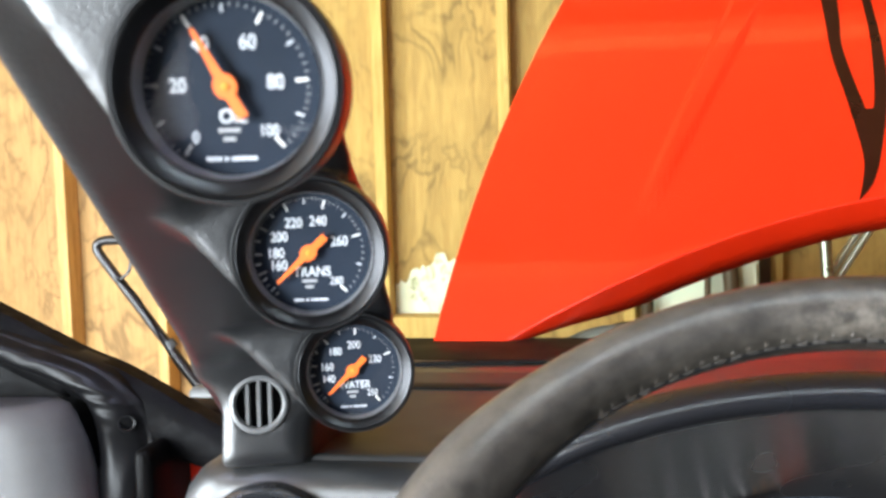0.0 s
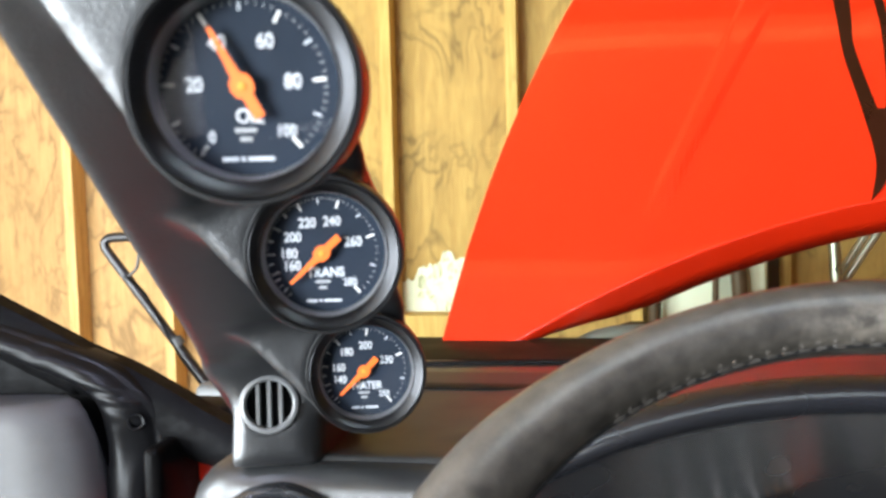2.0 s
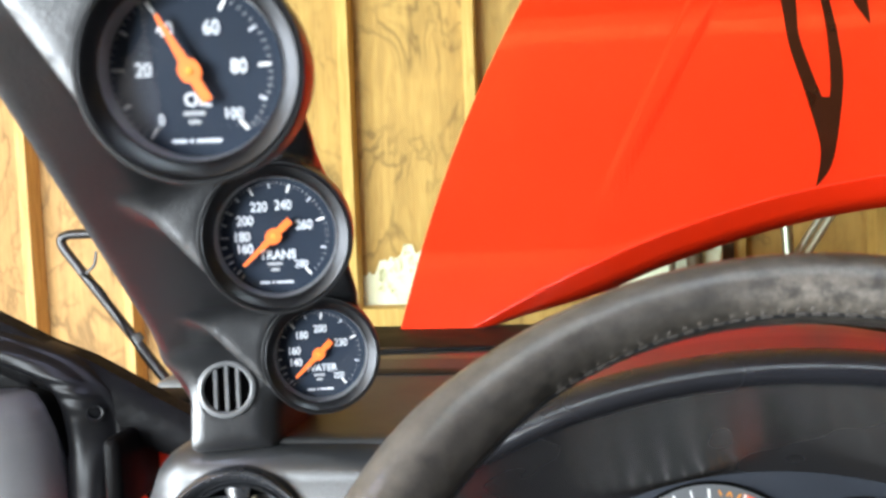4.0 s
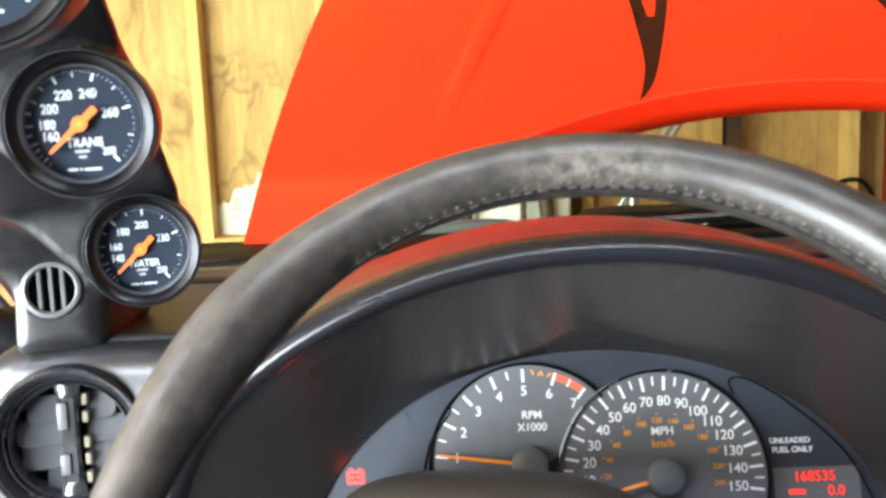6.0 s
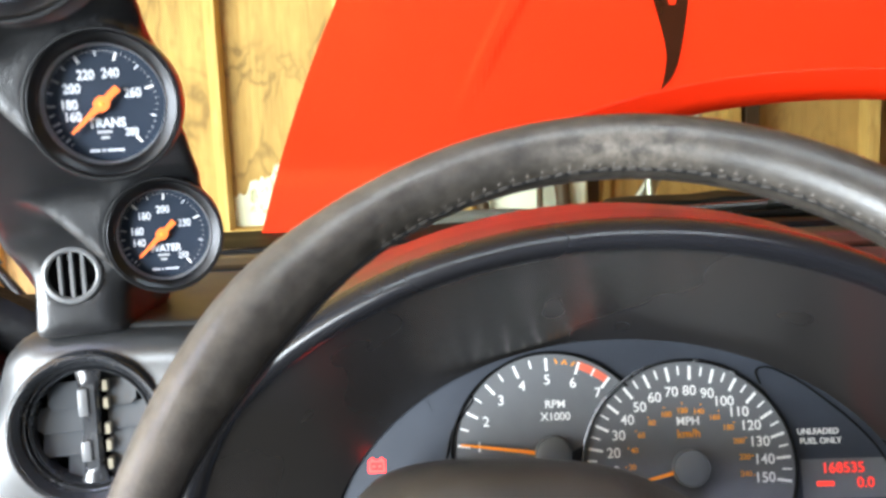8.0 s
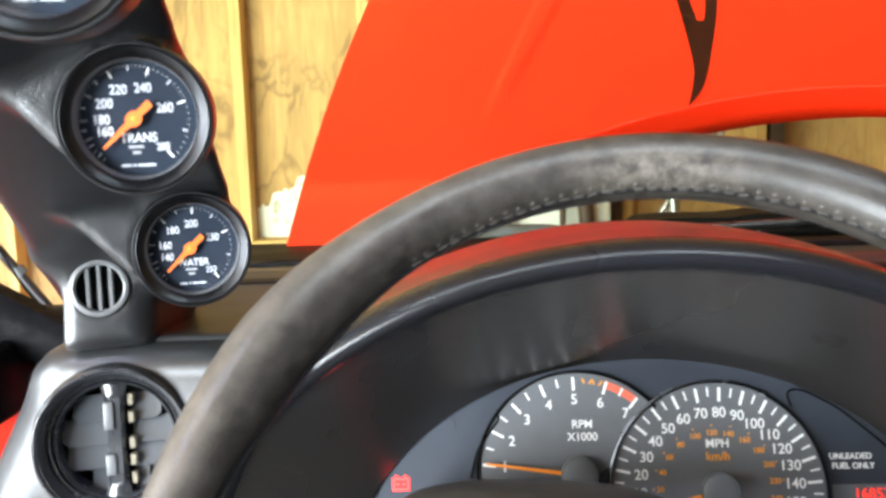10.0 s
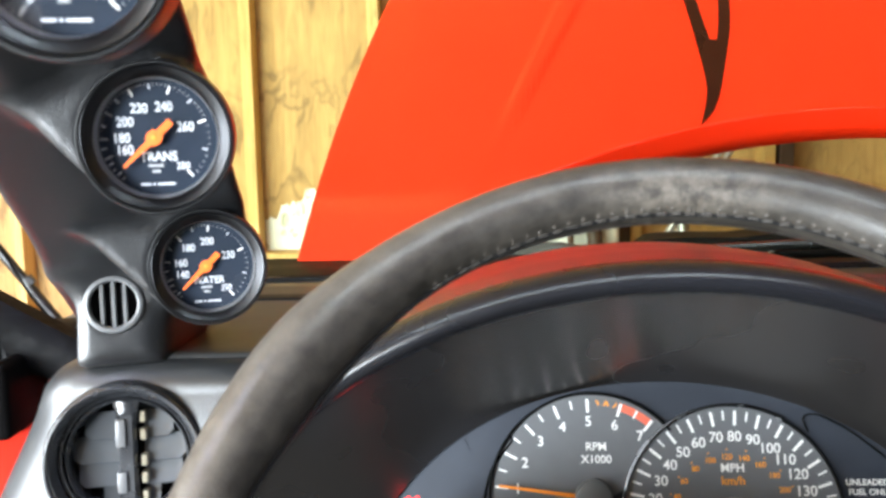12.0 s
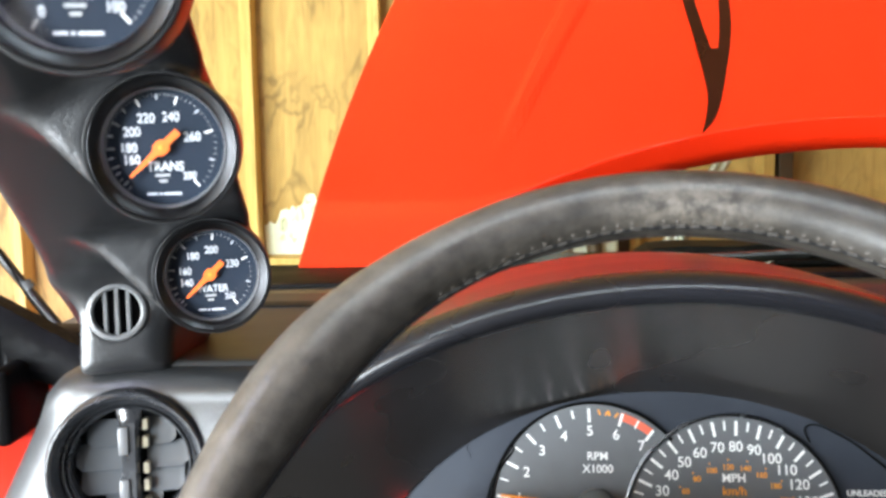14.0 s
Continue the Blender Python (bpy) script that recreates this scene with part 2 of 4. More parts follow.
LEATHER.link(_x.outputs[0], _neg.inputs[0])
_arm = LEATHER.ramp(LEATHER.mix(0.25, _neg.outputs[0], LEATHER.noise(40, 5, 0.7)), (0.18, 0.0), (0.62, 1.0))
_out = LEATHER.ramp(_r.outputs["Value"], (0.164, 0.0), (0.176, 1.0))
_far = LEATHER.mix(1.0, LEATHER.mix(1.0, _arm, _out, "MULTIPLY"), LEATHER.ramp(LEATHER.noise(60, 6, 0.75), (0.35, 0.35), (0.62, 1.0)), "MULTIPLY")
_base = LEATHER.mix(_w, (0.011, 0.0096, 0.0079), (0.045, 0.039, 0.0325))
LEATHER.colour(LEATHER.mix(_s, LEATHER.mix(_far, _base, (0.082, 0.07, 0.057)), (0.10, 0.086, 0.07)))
LEATHER.rough(LEATHER.ramp(LEATHER.mix(0.5, _b, _c), (0.3, 0.28), (0.7, 0.41)))
LEATHER.bump(_v.outputs["Distance"], 0.15, 0.0005).bump(LEATHER.noise(150, 5, 0.65), 0.1, 0.0008)
THREAD = plain("grey_thread", (0.022, 0.018, 0.014), 0.8, var=0.4, scale=300)
WORN = plain("rubbed_leather", (0.05, 0.042, 0.034), 0.6, var=0.5, scale=300)


def make_glass(name, tint, gloss=0.0, rough=0.02):
    m = bpy.data.materials.new(name)
    m.use_nodes = True
    nt = m.node_tree
    nt.nodes.clear()
    out, mix = nt.nodes.new("ShaderNodeOutputMaterial"), nt.nodes.new("ShaderNodeMixShader")
    tr, gl, fr = nt.nodes.new("ShaderNodeBsdfTransparent"), nt.nodes.new("ShaderNodeBsdfGlossy"), nt.nodes.new("ShaderNodeFresnel")
    tr.inputs[0].default_value, gl.inputs["Roughness"].default_value = (*tint, 1), rough
    fr.inputs["IOR"].default_value = 1.45
    if gloss:
        mix.inputs[0].default_value = gloss
    else:
        nt.links.new(fr.outputs[0], mix.inputs[0])
    nt.links.new(tr.outputs[0], mix.inputs[1])
    nt.links.new(gl.outputs[0], mix.inputs[2]), nt.links.new(mix.outputs[0], out.inputs[0])
    return m


GLASS = make_glass("clear_glass", (0.98, 0.98, 0.98), 0.015, 0.04)
# for panes out of view; tints set the rear light and lens haze
SMOKED = make_glass("smoked_glass", (0.10, 0.135, 0.20), 0.03)
PRIVACY = make_glass("privacy_glass", (0.04, 0.058, 0.09), 0.03)
TINTED = make_glass("green_tinted_glass", (0.80, 0.855, 0.64), 0.03)

# ---- building helpers ----


def finish(bm, name, mat, smooth=True, parent=None, label="", kind="", angle=40):
    me = bpy.data.meshes.new(name)
    bmesh.ops.recalc_face_normals(bm, faces=bm.faces)
    if smooth:
        for f in bm.faces:
            f.smooth = True
        for e in bm.edges:
            if len(e.link_faces) == 2 and e.calc_face_angle(0) > radians(angle):
                e.smooth = False
    bm.to_mesh(me)
    bm.free()
    me.materials.append(mat.m if isinstance(mat, Mat) else mat)
    ob = new(name, me)
    ob.parent = parent
    return tagged(ob, label, kind=kind)


def part(name, bm, mat, parent, label="", smooth=True, angle=40):
    return finish(bm, name, mat, smooth, parent, label, angle=angle)


def thing(name, label, category, m=None, group="", kind=""):
    ob = new(name)
    ob.empty_display_size = 0.02
    if m is not None:
        ob.matrix_world = m
    return tagged(ob, label, category, group, kind)


def box(x0, x1, y0, y1, z0, z1, bevel=0.0, seg=2):
    bm = bmesh.new()
    bmesh.ops.create_cube(bm, size=1, matrix=Matrix.Translation(((x0 + x1) / 2, (y0 + y1) / 2, (z0 + z1) / 2)) @ Matrix.Diagonal((x1 - x0, y1 - y0, z1 - z0, 1)))
    if bevel:
        bmesh.ops.bevel(bm, geom=bm.edges[:], offset=bevel, segments=seg, affect="EDGES", profile=0.5)
    return bm


def loft(sections, closed=True, caps=True):
    """Quads between rows of points; closed: each row is a ring."""
    bm = bmesh.new()
    rows = [[bm.verts.new(p) for p in s] for s in sections]
    n = len(rows[0])
    for a, b in zip(rows, rows[1:]):
        for i in range(n if closed else n - 1):
            j = (i + 1) % n
            bm.faces.new((a[i], a[j], b[j], b[i]))
    if caps and closed:
        bm.faces.new(rows[0]), bm.faces.new(rows[-1])
    return bm


def lathe(profile, seg=64, closed=False):
    """Turn (radius, height) points about z."""
    secs = []
    for r, h in profile:
        secs.append([(r * math.cos(2 * math.pi * i / seg), r * math.sin(2 * math.pi * i / seg), h) for i in range(seg)])
    if closed:
        secs.append(secs[0])
    return loft(secs, True, False)


def disc(r, h=0.0, seg=64, depth=0.001):
    return lathe([(1e-5, h), (r, h), (r, h - depth), (1e-5, h - depth)], seg)


def ellipse(cx, cy, cz, a, b, a0=0, a1=360, n=72):
    """Points of an upright ellipse in a plane of constant y."""
    return [(cx + a * math.cos(radians(t)), cy, cz + b * math.sin(radians(t))) for t in np.linspace(a0, a1, n)]


def tube(points, r, seg=14, closed=False):
    """A round bar along points."""
    pts = [Vector(p) for p in points]
    secs, side = [], None
    n = len(pts)
    for i, p in enumerate(pts):
        a, b = (pts[(i - 1) % n], pts[(i + 1) % n]) if closed else (pts[max(0, i - 1)], pts[min(n - 1, i + 1)])
        d = (b - a).normalized()
        if side is None:
            side = d.cross(Vector((0.3, 0.2, 1))).normalized()
        side = (side - d * side.dot(d)).normalized()
        up = d.cross(side)
        rr = r(i / (n - 1)) if callable(r) else r
        secs.append([p + (side * math.cos(2 * math.pi * k / seg) + up * math.sin(2 * math.pi * k / seg)) * rr for k in range(seg)])
    if closed:
        secs.append(secs[0])
    return loft(secs, True, not closed)


def rounded(points, r=0.03, n=6):
    """Points of a broken line with rounded corners."""
    pts = [Vector(p) for p in points]
    out = [pts[0]]
    for a, b, c in zip(pts, pts[1:], pts[2:]):
        u, v = (a - b).normalized() * r, (c - b).normalized() * r
        out += [(b + u).lerp(b, t).lerp(b.lerp(b + v, t), t) for t in np.linspace(0, 1, n)]
    return out + [pts[-1]]


def polygon(points, depth):
    """A flat plate in the xy plane, depth thick towards -z."""
    bm = bmesh.new()
    f = bm.faces.new([bm.verts.new((x, y, 0)) for x, y in points])
    g = bmesh.ops.extrude_face_region(bm, geom=[f])
    bmesh.ops.translate(bm, verts=[v for v in g["geom"] if isinstance(v, bmesh.types.BMVert)], vec=(0, 0, -depth))
    return bm


def bar(length, width, depth=0.0003, taper=1.0):
    """A flat printed bar along +x from the origin."""
    w, t = width / 2, width / 2 * taper
    return polygon([(0, -w), (length, -t), (length, t), (0, w)], depth)


def moved(bm, m):
    bmesh.ops.transform(bm, matrix=m, verts=bm.verts)
    return bm


def lettering(text, size, mat, parent, m, name="lettering", bold=0.0, stretch=1.0):
    """Printed words, centred on m, in its xy plane."""
    cu = bpy.data.curves.new(name, "FONT")
    cu.body, cu.size, cu.align_x, cu.align_y, cu.offset, cu.extrude = text, size, "CENTER", "CENTER", bold, 0.00015
    tmp = bpy.data.objects.new(name, cu)
    scene.collection.objects.link(tmp)
    bpy.context.view_layer.update()
    me = bpy.data.meshes.new_from_object(tmp.evaluated_get(bpy.context.evaluated_depsgraph_get()))
    bpy.data.objects.remove(tmp), bpy.data.curves.remove(cu)
    me.name = name
    me.transform(m @ Matrix.Diagonal((stretch, 1, 1, 1)))
    me.materials.clear()
    me.materials.append(mat.m)
    ob = new(name, me)
    ob.parent = parent
    return ob


def solid(f, lo, hi, h):
    """A closed surface where f, a distance over an array of points, is zero: one vertex in each cell that the surface crosses."""
    ax = [np.arange(a, b + h, h) for a, b in zip(lo, hi)]
    n = [len(a) for a in ax]
    d = np.stack([f(np.stack(np.meshgrid([x], ax[1], ax[2], indexing="ij"), -1).reshape(-1, 3)).reshape(n[1], n[2]) for x in ax[0]])
    inside = d < 0
    count = sum(inside[i:n[0] - 1 + i, j:n[1] - 1 + j, k:n[2] - 1 + k].astype(int) for i in (0, 1) for j in (0, 1) for k in (0, 1))
    cell = (count > 0) & (count < 8)
    index = np.full(cell.shape, -1)
    index[cell] = np.arange(cell.sum())
    v = (np.argwhere(cell) + 0.5) * h + np.array(lo)
    for _ in range(4):  # slide every vertex on to the surface
        g = np.stack([f(v + e) - f(v - e) for e in np.eye(3) * h * 0.3], -1) / (0.6 * h)
        v = v - np.clip(f(v), -h, h)[:, None] * g / np.maximum((g * g).sum(1), 0.2)[:, None]
    faces = []
    for a in range(3):
        b, c = (a + 1) % 3, (a + 2) % 3
        first, second = np.moveaxis(inside, a, 0)[:-1], np.moveaxis(inside, a, 0)[1:]
        edge = np.argwhere(np.moveaxis(first != second, 0, a))
        edge = edge[(edge[:, b] > 0) & (edge[:, c] > 0) & (edge[:, b] < n[b] - 1) & (edge[:, c] < n[c] - 1)]
        ring = []
        for db, dc in ((1, 1), (0, 1), (0, 0), (1, 0)):
            q = edge.copy()
            q[:, b] -= db
            q[:, c] -= dc
            ring.append(index[q[:, 0], q[:, 1], q[:, 2]])
        faces += np.stack(ring, -1).tolist()
    me = bpy.data.meshes.new("solid")
    me.from_pydata(v.tolist(), [], faces)
    bm = bmesh.new()
    bm.from_mesh(me)
    bpy.data.meshes.remove(me)
    for _ in range(2):
        bmesh.ops.smooth_vert(bm, verts=bm.verts, factor=0.5, use_axis_x=True, use_axis_y=True, use_axis_z=True)
    return bm


def blend(a, b, k):
    """Union of two distances with a fillet of size k."""
    t = np.maximum(k - np.abs(a - b), 0) / k
    return np.minimum(a, b) - t * t * k / 4


def facing(place, yaw, up):
    """A pose whose z axis points out of a dial towards the driver: yaw degrees to the right of backwards, up degrees upwards."""
    z = Vector((math.sin(radians(yaw)) * math.cos(radians(up)), -math.cos(radians(yaw)) * math.cos(radians(up)), math.sin(radians(up))))
    x = Vector((0, 0, 1)).cross(z).normalized()
    y = z.cross(x)
    m = Matrix((x, y, z)).transposed().to_4x4()
    m.translation = place
    return m

# ---- garage ----
WALL_Y = 3.29


def slab(name, label, *dims, mat=None):
    return tagged(finish(box(*dims), name, mat, False), label, "wall", kind="structure")


slab("floor", "grey concrete garage floor", -3.6, 3.4, -3.5, 3.6, -0.1, 0.0, mat=CONCRETE)["category"] = "floor"
slab("ceiling", "brown board garage ceiling", -3.6, 3.4, -3.5, 3.6, 2.60, 2.70, mat=CEIL)["category"] = "ceiling"
front = slab("wall_front", "water-stained plywood garage wall with bare studs", -3.6, 3.4, WALL_Y, WALL_Y + 0.1, 0.0, 2.60, mat=PLY)
slab("wall_left", "plywood garage side wall past the open car door", -3.6, -3.5, 0.40, 3.6, 0.0, 2.60, mat=PLY)
# the doorway between these pieces is unseen, cut for the side lamp
slab("wall_left_back", "plywood garage side wall beyond the added side doorway", -3.6, -3.5, -3.5, -1.80, 0.0, 2.60, mat=PLY)
slab("wall_left_top", "wall above the added side doorway", -3.6, -3.5, -1.80, 0.40, 2.4, 2.60, mat=PLY)
slab("wall_right", "plywood garage side wall", 3.3, 3.4, -3.5, 3.6, 0.0, 2.60, mat=PLY)
slab("wall_back_left", "wall beside the garage door", -3.5, -3.4, -3.5, -3.4, 0.0, 2.60, mat=PLY)
slab("wall_back_right", "wall beside the garage door", 3.0, 3.4, -3.5, -3.4, 0.0, 2.60, mat=PLY)
slab("wall_back_top", "wall above the garage door opening", -3.4, 3.0, -3.5, -3.4, 2.35, 2.60, mat=PLY)

joists = bmesh.new()
for y in np.arange(-3.2, 3.2, 0.61):
    bit = box(-3.5, 3.3, y, y + 0.038, 2.46, 2.598, 0.002, 1)
    me_tmp = bpy.data.meshes.new("joist")
    bit.to_mesh(me_tmp)
    bit.free()
    joists.from_mesh(me_tmp)
    bpy.data.meshes.remove(me_tmp)
tagged(finish(joists, "ceiling_joists", STUD, False), "bare pine ceiling joists", "ceiling", kind="structure")
# unseen light, added to put highlights on the wheel rim and hood edge
added_tubes = thing("added_ceiling_light", "unseen twin fluorescent tube light under the joists, added for highlights", "ceiling light")
part("housing", box(-1.55, 1.10, -0.33, -0.11, 2.41, 2.459, 0.008), WHITEB, added_tubes)
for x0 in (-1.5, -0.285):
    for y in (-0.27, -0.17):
        part("tube", tube([(x0, y, 2.385), (x0 + 1.2, y, 2.385)], 0.019, 16), TUBEL, added_tubes, "unseen lit tube")

studs = thing("wall_studs", "bare pine wall studs", "studs", kind="structure")
for k, x in enumerate((-3.25, -2.84, -2.43, -1.968, -1.595, -1.19, -0.765, -0.334, 0.07, 0.54, 0.985, 1.455, 1.9, 2.3, 2.7, 3.1)):
    b = box(x, x + 0.038, WALL_Y - 0.089, WALL_Y, 0.09, 2.51, 0.002, 1)
    part("stud", b, STUD, studs)
part("sole_plate", box(-3.5, 3.3, WALL_Y - 0.089, WALL_Y, 0.0, 0.038, 0.002, 1), STUD, studs)
part("top_plate", box(-3.5, 3.3, WALL_Y - 0.089, WALL_Y, 2.51, 2.60, 0.002, 1), STUD, studs)
# horizontal blocking between two studs, under the white patch
part("blocking", box(-0.727, -0.334, WALL_Y - 0.089, WALL_Y, 0.60, 0.688, 0.002, 1), STUD, studs)

# torn white paint left on the plywood, ragged along its top
random.seed(4)
xs = np.linspace(-0.725, -0.336, 40)
top = [0.80 + 0.07 * min(1, (x + 0.725) / 0.09) + random.uniform(-0.022, 0.022) + 0.02 * math.sin(31 * x) for x in xs]
patch = polygon([(x, 0.69) for x in (-0.725, -0.336)] + [(x, z) for x, z in zip(xs[::-1], top[::-1])], 0.006)
moved(patch, Matrix.Translation((0, WALL_Y - 0.002, 0)) @ Matrix.Rotation(radians(90), 4, "X"))
tagged(finish(patch, "paint_patch", FOAM, False), "peeling white paint patch low on the plywood wall", "paint patch")

# ---- things along the front wall ----
cab = thing("white_cabinet", "white sheet-metal cabinet against the plywood wall", "cabinet")
part("body", box(0.15, 0.47, 2.98, 3.19, 0.0, 0.90, 0.008), WHITEB, cab)
part("door", box(0.16, 0.46, 2.962, 2.978, 0.05, 0.88, 0.004), WHITEB, cab)
for x0, z0, x1, z1, r, nm, lab in ((0.137, 0.0, 0.132, 0.98, 0.020, "dark_post", "dark brown wooden post leaning on the wall"),
                                   (0.296, 0.0, 0.315, 0.98, 0.010, "thin_pole", "thin dark pole leaning on the wall"),
                                   (0.440, 0.0, 0.372, 0.95, 0.024, "dark_pipe", "thick dark brown pipe leaning on the wall")):
    tagged(finish(tube([(x0, 2.9, z0), ((x0 + x1) / 2, 2.91, (z0 + z1) / 2), (x1, 2.93, z1)], r, 18), nm, DARKWOOD), lab, nm.split("_")[1])
tagged(finish(tube([(0.672, 2.9, 0.0), (0.655, 2.9, 0.75), (0.628, 2.9, 1.15)], 0.017, 18), "steel_tube", CHROME), "shiny steel tube standing by the wall", "tube")
for k in (0, 1):
    pts = [(0.12 + 0.03 * k, 2.93 + 0.02 * k, 0.0), (0.665 + 0.03 * k, 2.95, 0.845), (0.92 + 0.03 * k, 2.97, 1.24)]
    tagged(finish(tube(pts, 0.011, 12), "aluminium_bar", ALU), "slanting aluminium bar leaning on the wall", "bar", "slanting bars")
post = box(0.47, 0.535, WALL_Y - 0.13, WALL_Y - 0.092, 0.0, 1.6, 0.003)
tagged(finish(post, "loose_board", DARKWOOD, False), "dark board standing against a stud", "board")
tagged(finish(box(1.037, 1.084, WALL_Y - 0.09, WALL_Y - 0.003, 0.0, 1.7, 0.003), "loose_board", DARKWOOD, False), "dark red-brown board leaning flat on the plywood", "board")
chest = thing("tool_chest", "dark red metal tool chest beside the wall", "tool chest")
part("body", box(1.56, 2.2, 2.75, 3.18, 0.0, 1.12, 0.012), DRED, chest)
for k in range(4):
    part("drawer", box(1.59, 2.17, 2.735, 2.749, 0.12 + 0.24 * k, 0.33 + 0.24 * k, 0.004), DRED, chest)
coil = tube([(1.46 + 0.085 * math.cos(a), 3.19 + 0.012 * math.sin(3 * a), 0.72 + 0.085 * math.sin(a)) for a in np.linspace(0, 12.5, 70)], 0.008, 8)
tagged(finish(coil, "cable_coil", RUBBER), "coil of black cable hanging on the studs", "cable")

# ---- lawn mower seen past the pillar ----
mower = thing("lawn_mower", "push mower with a black bent tube handle", "lawn mower")
part("handle", tube(rounded([(-0.86, 2.30, 1.03), (-1.275, 2.215, 1.028), (-1.005, 2.236, 0.652), (-0.72, 2.28, 0.25)], 0.05, 8), 0.0125, 16), TUBE, mower)
part("handle", tube(rounded([(-0.86, 2.30, 1.03), (-0.76, 2.32, 1.0), (-0.62, 2.36, 0.25)], 0.05, 8), 0.0125, 16), TUBE, mower)
part("band", tube([(-1.085, 2.231, 0.770), (-1.072, 2.232, 0.752)], 0.0165, 14), GREYBOX, mower, "grey metal band")
part("clip", tube(rounded([(-1.164, 2.215, 0.985), (-1.168, 2.212, 0.95), (-1.2, 2.21, 0.925), (-1.215, 2.21, 0.935)], 0.012), 0.004, 8), TUBE, mower, "bent wire clip")
part("cable", tube(rounded([(-1.2, 2.205, 0.93), (-1.15, 2.2, 0.9), (-1.06, 2.2, 0.73), (-0.96, 2.2, 0.6)], 0.03), 0.0035, 8), RUBBER, mower)
part("deck", box(-0.85, -0.35, 2.05, 2.5, 0.06, 0.26, 0.04, 3), TUBE, mower)
bin_ = thing("grey_bin", "grey plastic bin standing on the garage floor", "bin")
part("body", loft([[(-0.76 + s * sx, 2.05 + s * sy, z) for sx, sy in ((-0.13, -0.12), (0.13, -0.12), (0.13, 0.12), (-0.13, 0.12))] for z, s in ((0.0, 0.8), (0.3, 0.9), (0.665, 1.0))]), GREYBOX, bin_)
part("lid", box(-0.898, -0.62, 1.92, 2.18, 0.665, 0.72, 0.018, 3), GREYBOX, bin_)

# ---- hood, raised on its hinges ----
SLOPE, HY, HZ, MID = math.tan(radians(42)), 1.0, 0.985, 0.5


def hood_z(x, y):
    return HZ + SLOPE * (y - HY)


def smooth(a, b, v):
    t = max(0.0, min(1.0, (v - a) / (b - a)))
    return t * t * (3 - 2 * t)


def hood_point(u, v):
    """u across from one side edge to the other, v from the rear edge to the nose."""
    yb0 = 1.165 - 0.48 * (2 * 0.62 * (abs(u - 0.5))) ** 2
    y = yb0 + (1.78 - yb0) * v
    half = 0.679 - 0.12 * (y - 1.0) - 0.30 * (y - 1.0) ** 2
    x = MID + (2 * u - 1) * half
    yb = 1.165 - 0.48 * (x - MID) ** 2
    y = yb + (1.78 - yb) * v
    half = 0.679 - 0.12 * (y - 1.0) - 0.30 * (y - 1.0) ** 2
    x = MID + (2 * u - 1) * half
    # a pair of faint pressed lines that run forwards
    a, b = (0.459 - 0.476 * (y - 1.14)), (0.435 - 0.556 * (y - 1.153))
    d = abs(x - MID)
    ridge = 0.0032 * (smooth(a + 0.0018, a - 0.0018, d) - smooth(b + 0.0018, b - 0.0018, d)) * smooth(1.10, 1.2, y) + 0.0015 * smooth(0.60, 0.56, d) * smooth(1.1, 1.3, y)
    n = Vector((0, -SLOPE, 1)).normalized()
    return Vector((x, y, hood_z(x, y))) + n * ridge


hood = thing("hood", "raised glossy red car hood with black flame stripes", "car hood")
NU, NV = 760, 60
rows = []
a0, a1, rad = math.atan2(-math.sin(radians(42)), -math.cos(radians(42))), math.radians(-70), 0.0045
path, a = [(0.0, 0.0)], a0
for k in range(12):  # the edge turns over in a small radius, from the slope of the hood to the lip
    a = a0 + (a1 - a0) * (k + 0.5) / 12
    path.append((path[-1][0] + math.cos(a) * rad * (a1 - a0) / 12, path[-1][1] + math.sin(a) * rad * (a1 - a0) / 12))
for k in range(14, -1, -1):
    r = []
    for i in range(NU + 1):
        p = hood_point(i / NU, 0)
        d = 0.036 * smooth(0.63, 0.44, abs(p.x - MID)) + 0.002
        y, z = path[min(k, 12)]
        e = d * max(0, k - 12) / 2
        r.append(p + Vector((0, 0.003 + y + e * math.cos(a1), 0.0027 + z + e * math.sin(a1))))
    rows.append(r)
rows += [[hood_point(i / NU, j / NV) for i in range(NU + 1)] for j in range(1, NV + 1)]
skin = part("skin", loft(rows, False, False), RED, hood, angle=60)
sol = skin.modifiers.new("thickness", "SOLIDIFY")
sol.thickness, sol.offset = 0.004, -1 if skin.data.polygons[len(skin.data.polygons) // 2].normal.z > 0 else 1


def curve(points, n=8):
    """A smooth line through points."""
    p = [Vector((*q, 0)) for q in points]
    p = [2 * p[0] - p[1]] + p + [2 * p[-1] - p[-2]]
    out = []
    for a, b, c, d in zip(p, p[1:], p[2:], p[3:]):
        for t in np.linspace(0, 1, n, endpoint=False):
            out.append(tuple((0.5 * (2 * b + (c - a) * t + (2 * a - 5 * b + 4 * c - d) * t * t + (3 * b - a - 3 * c + d) * t ** 3))[:2]))
    return out + [tuple(p[-2][:2])]


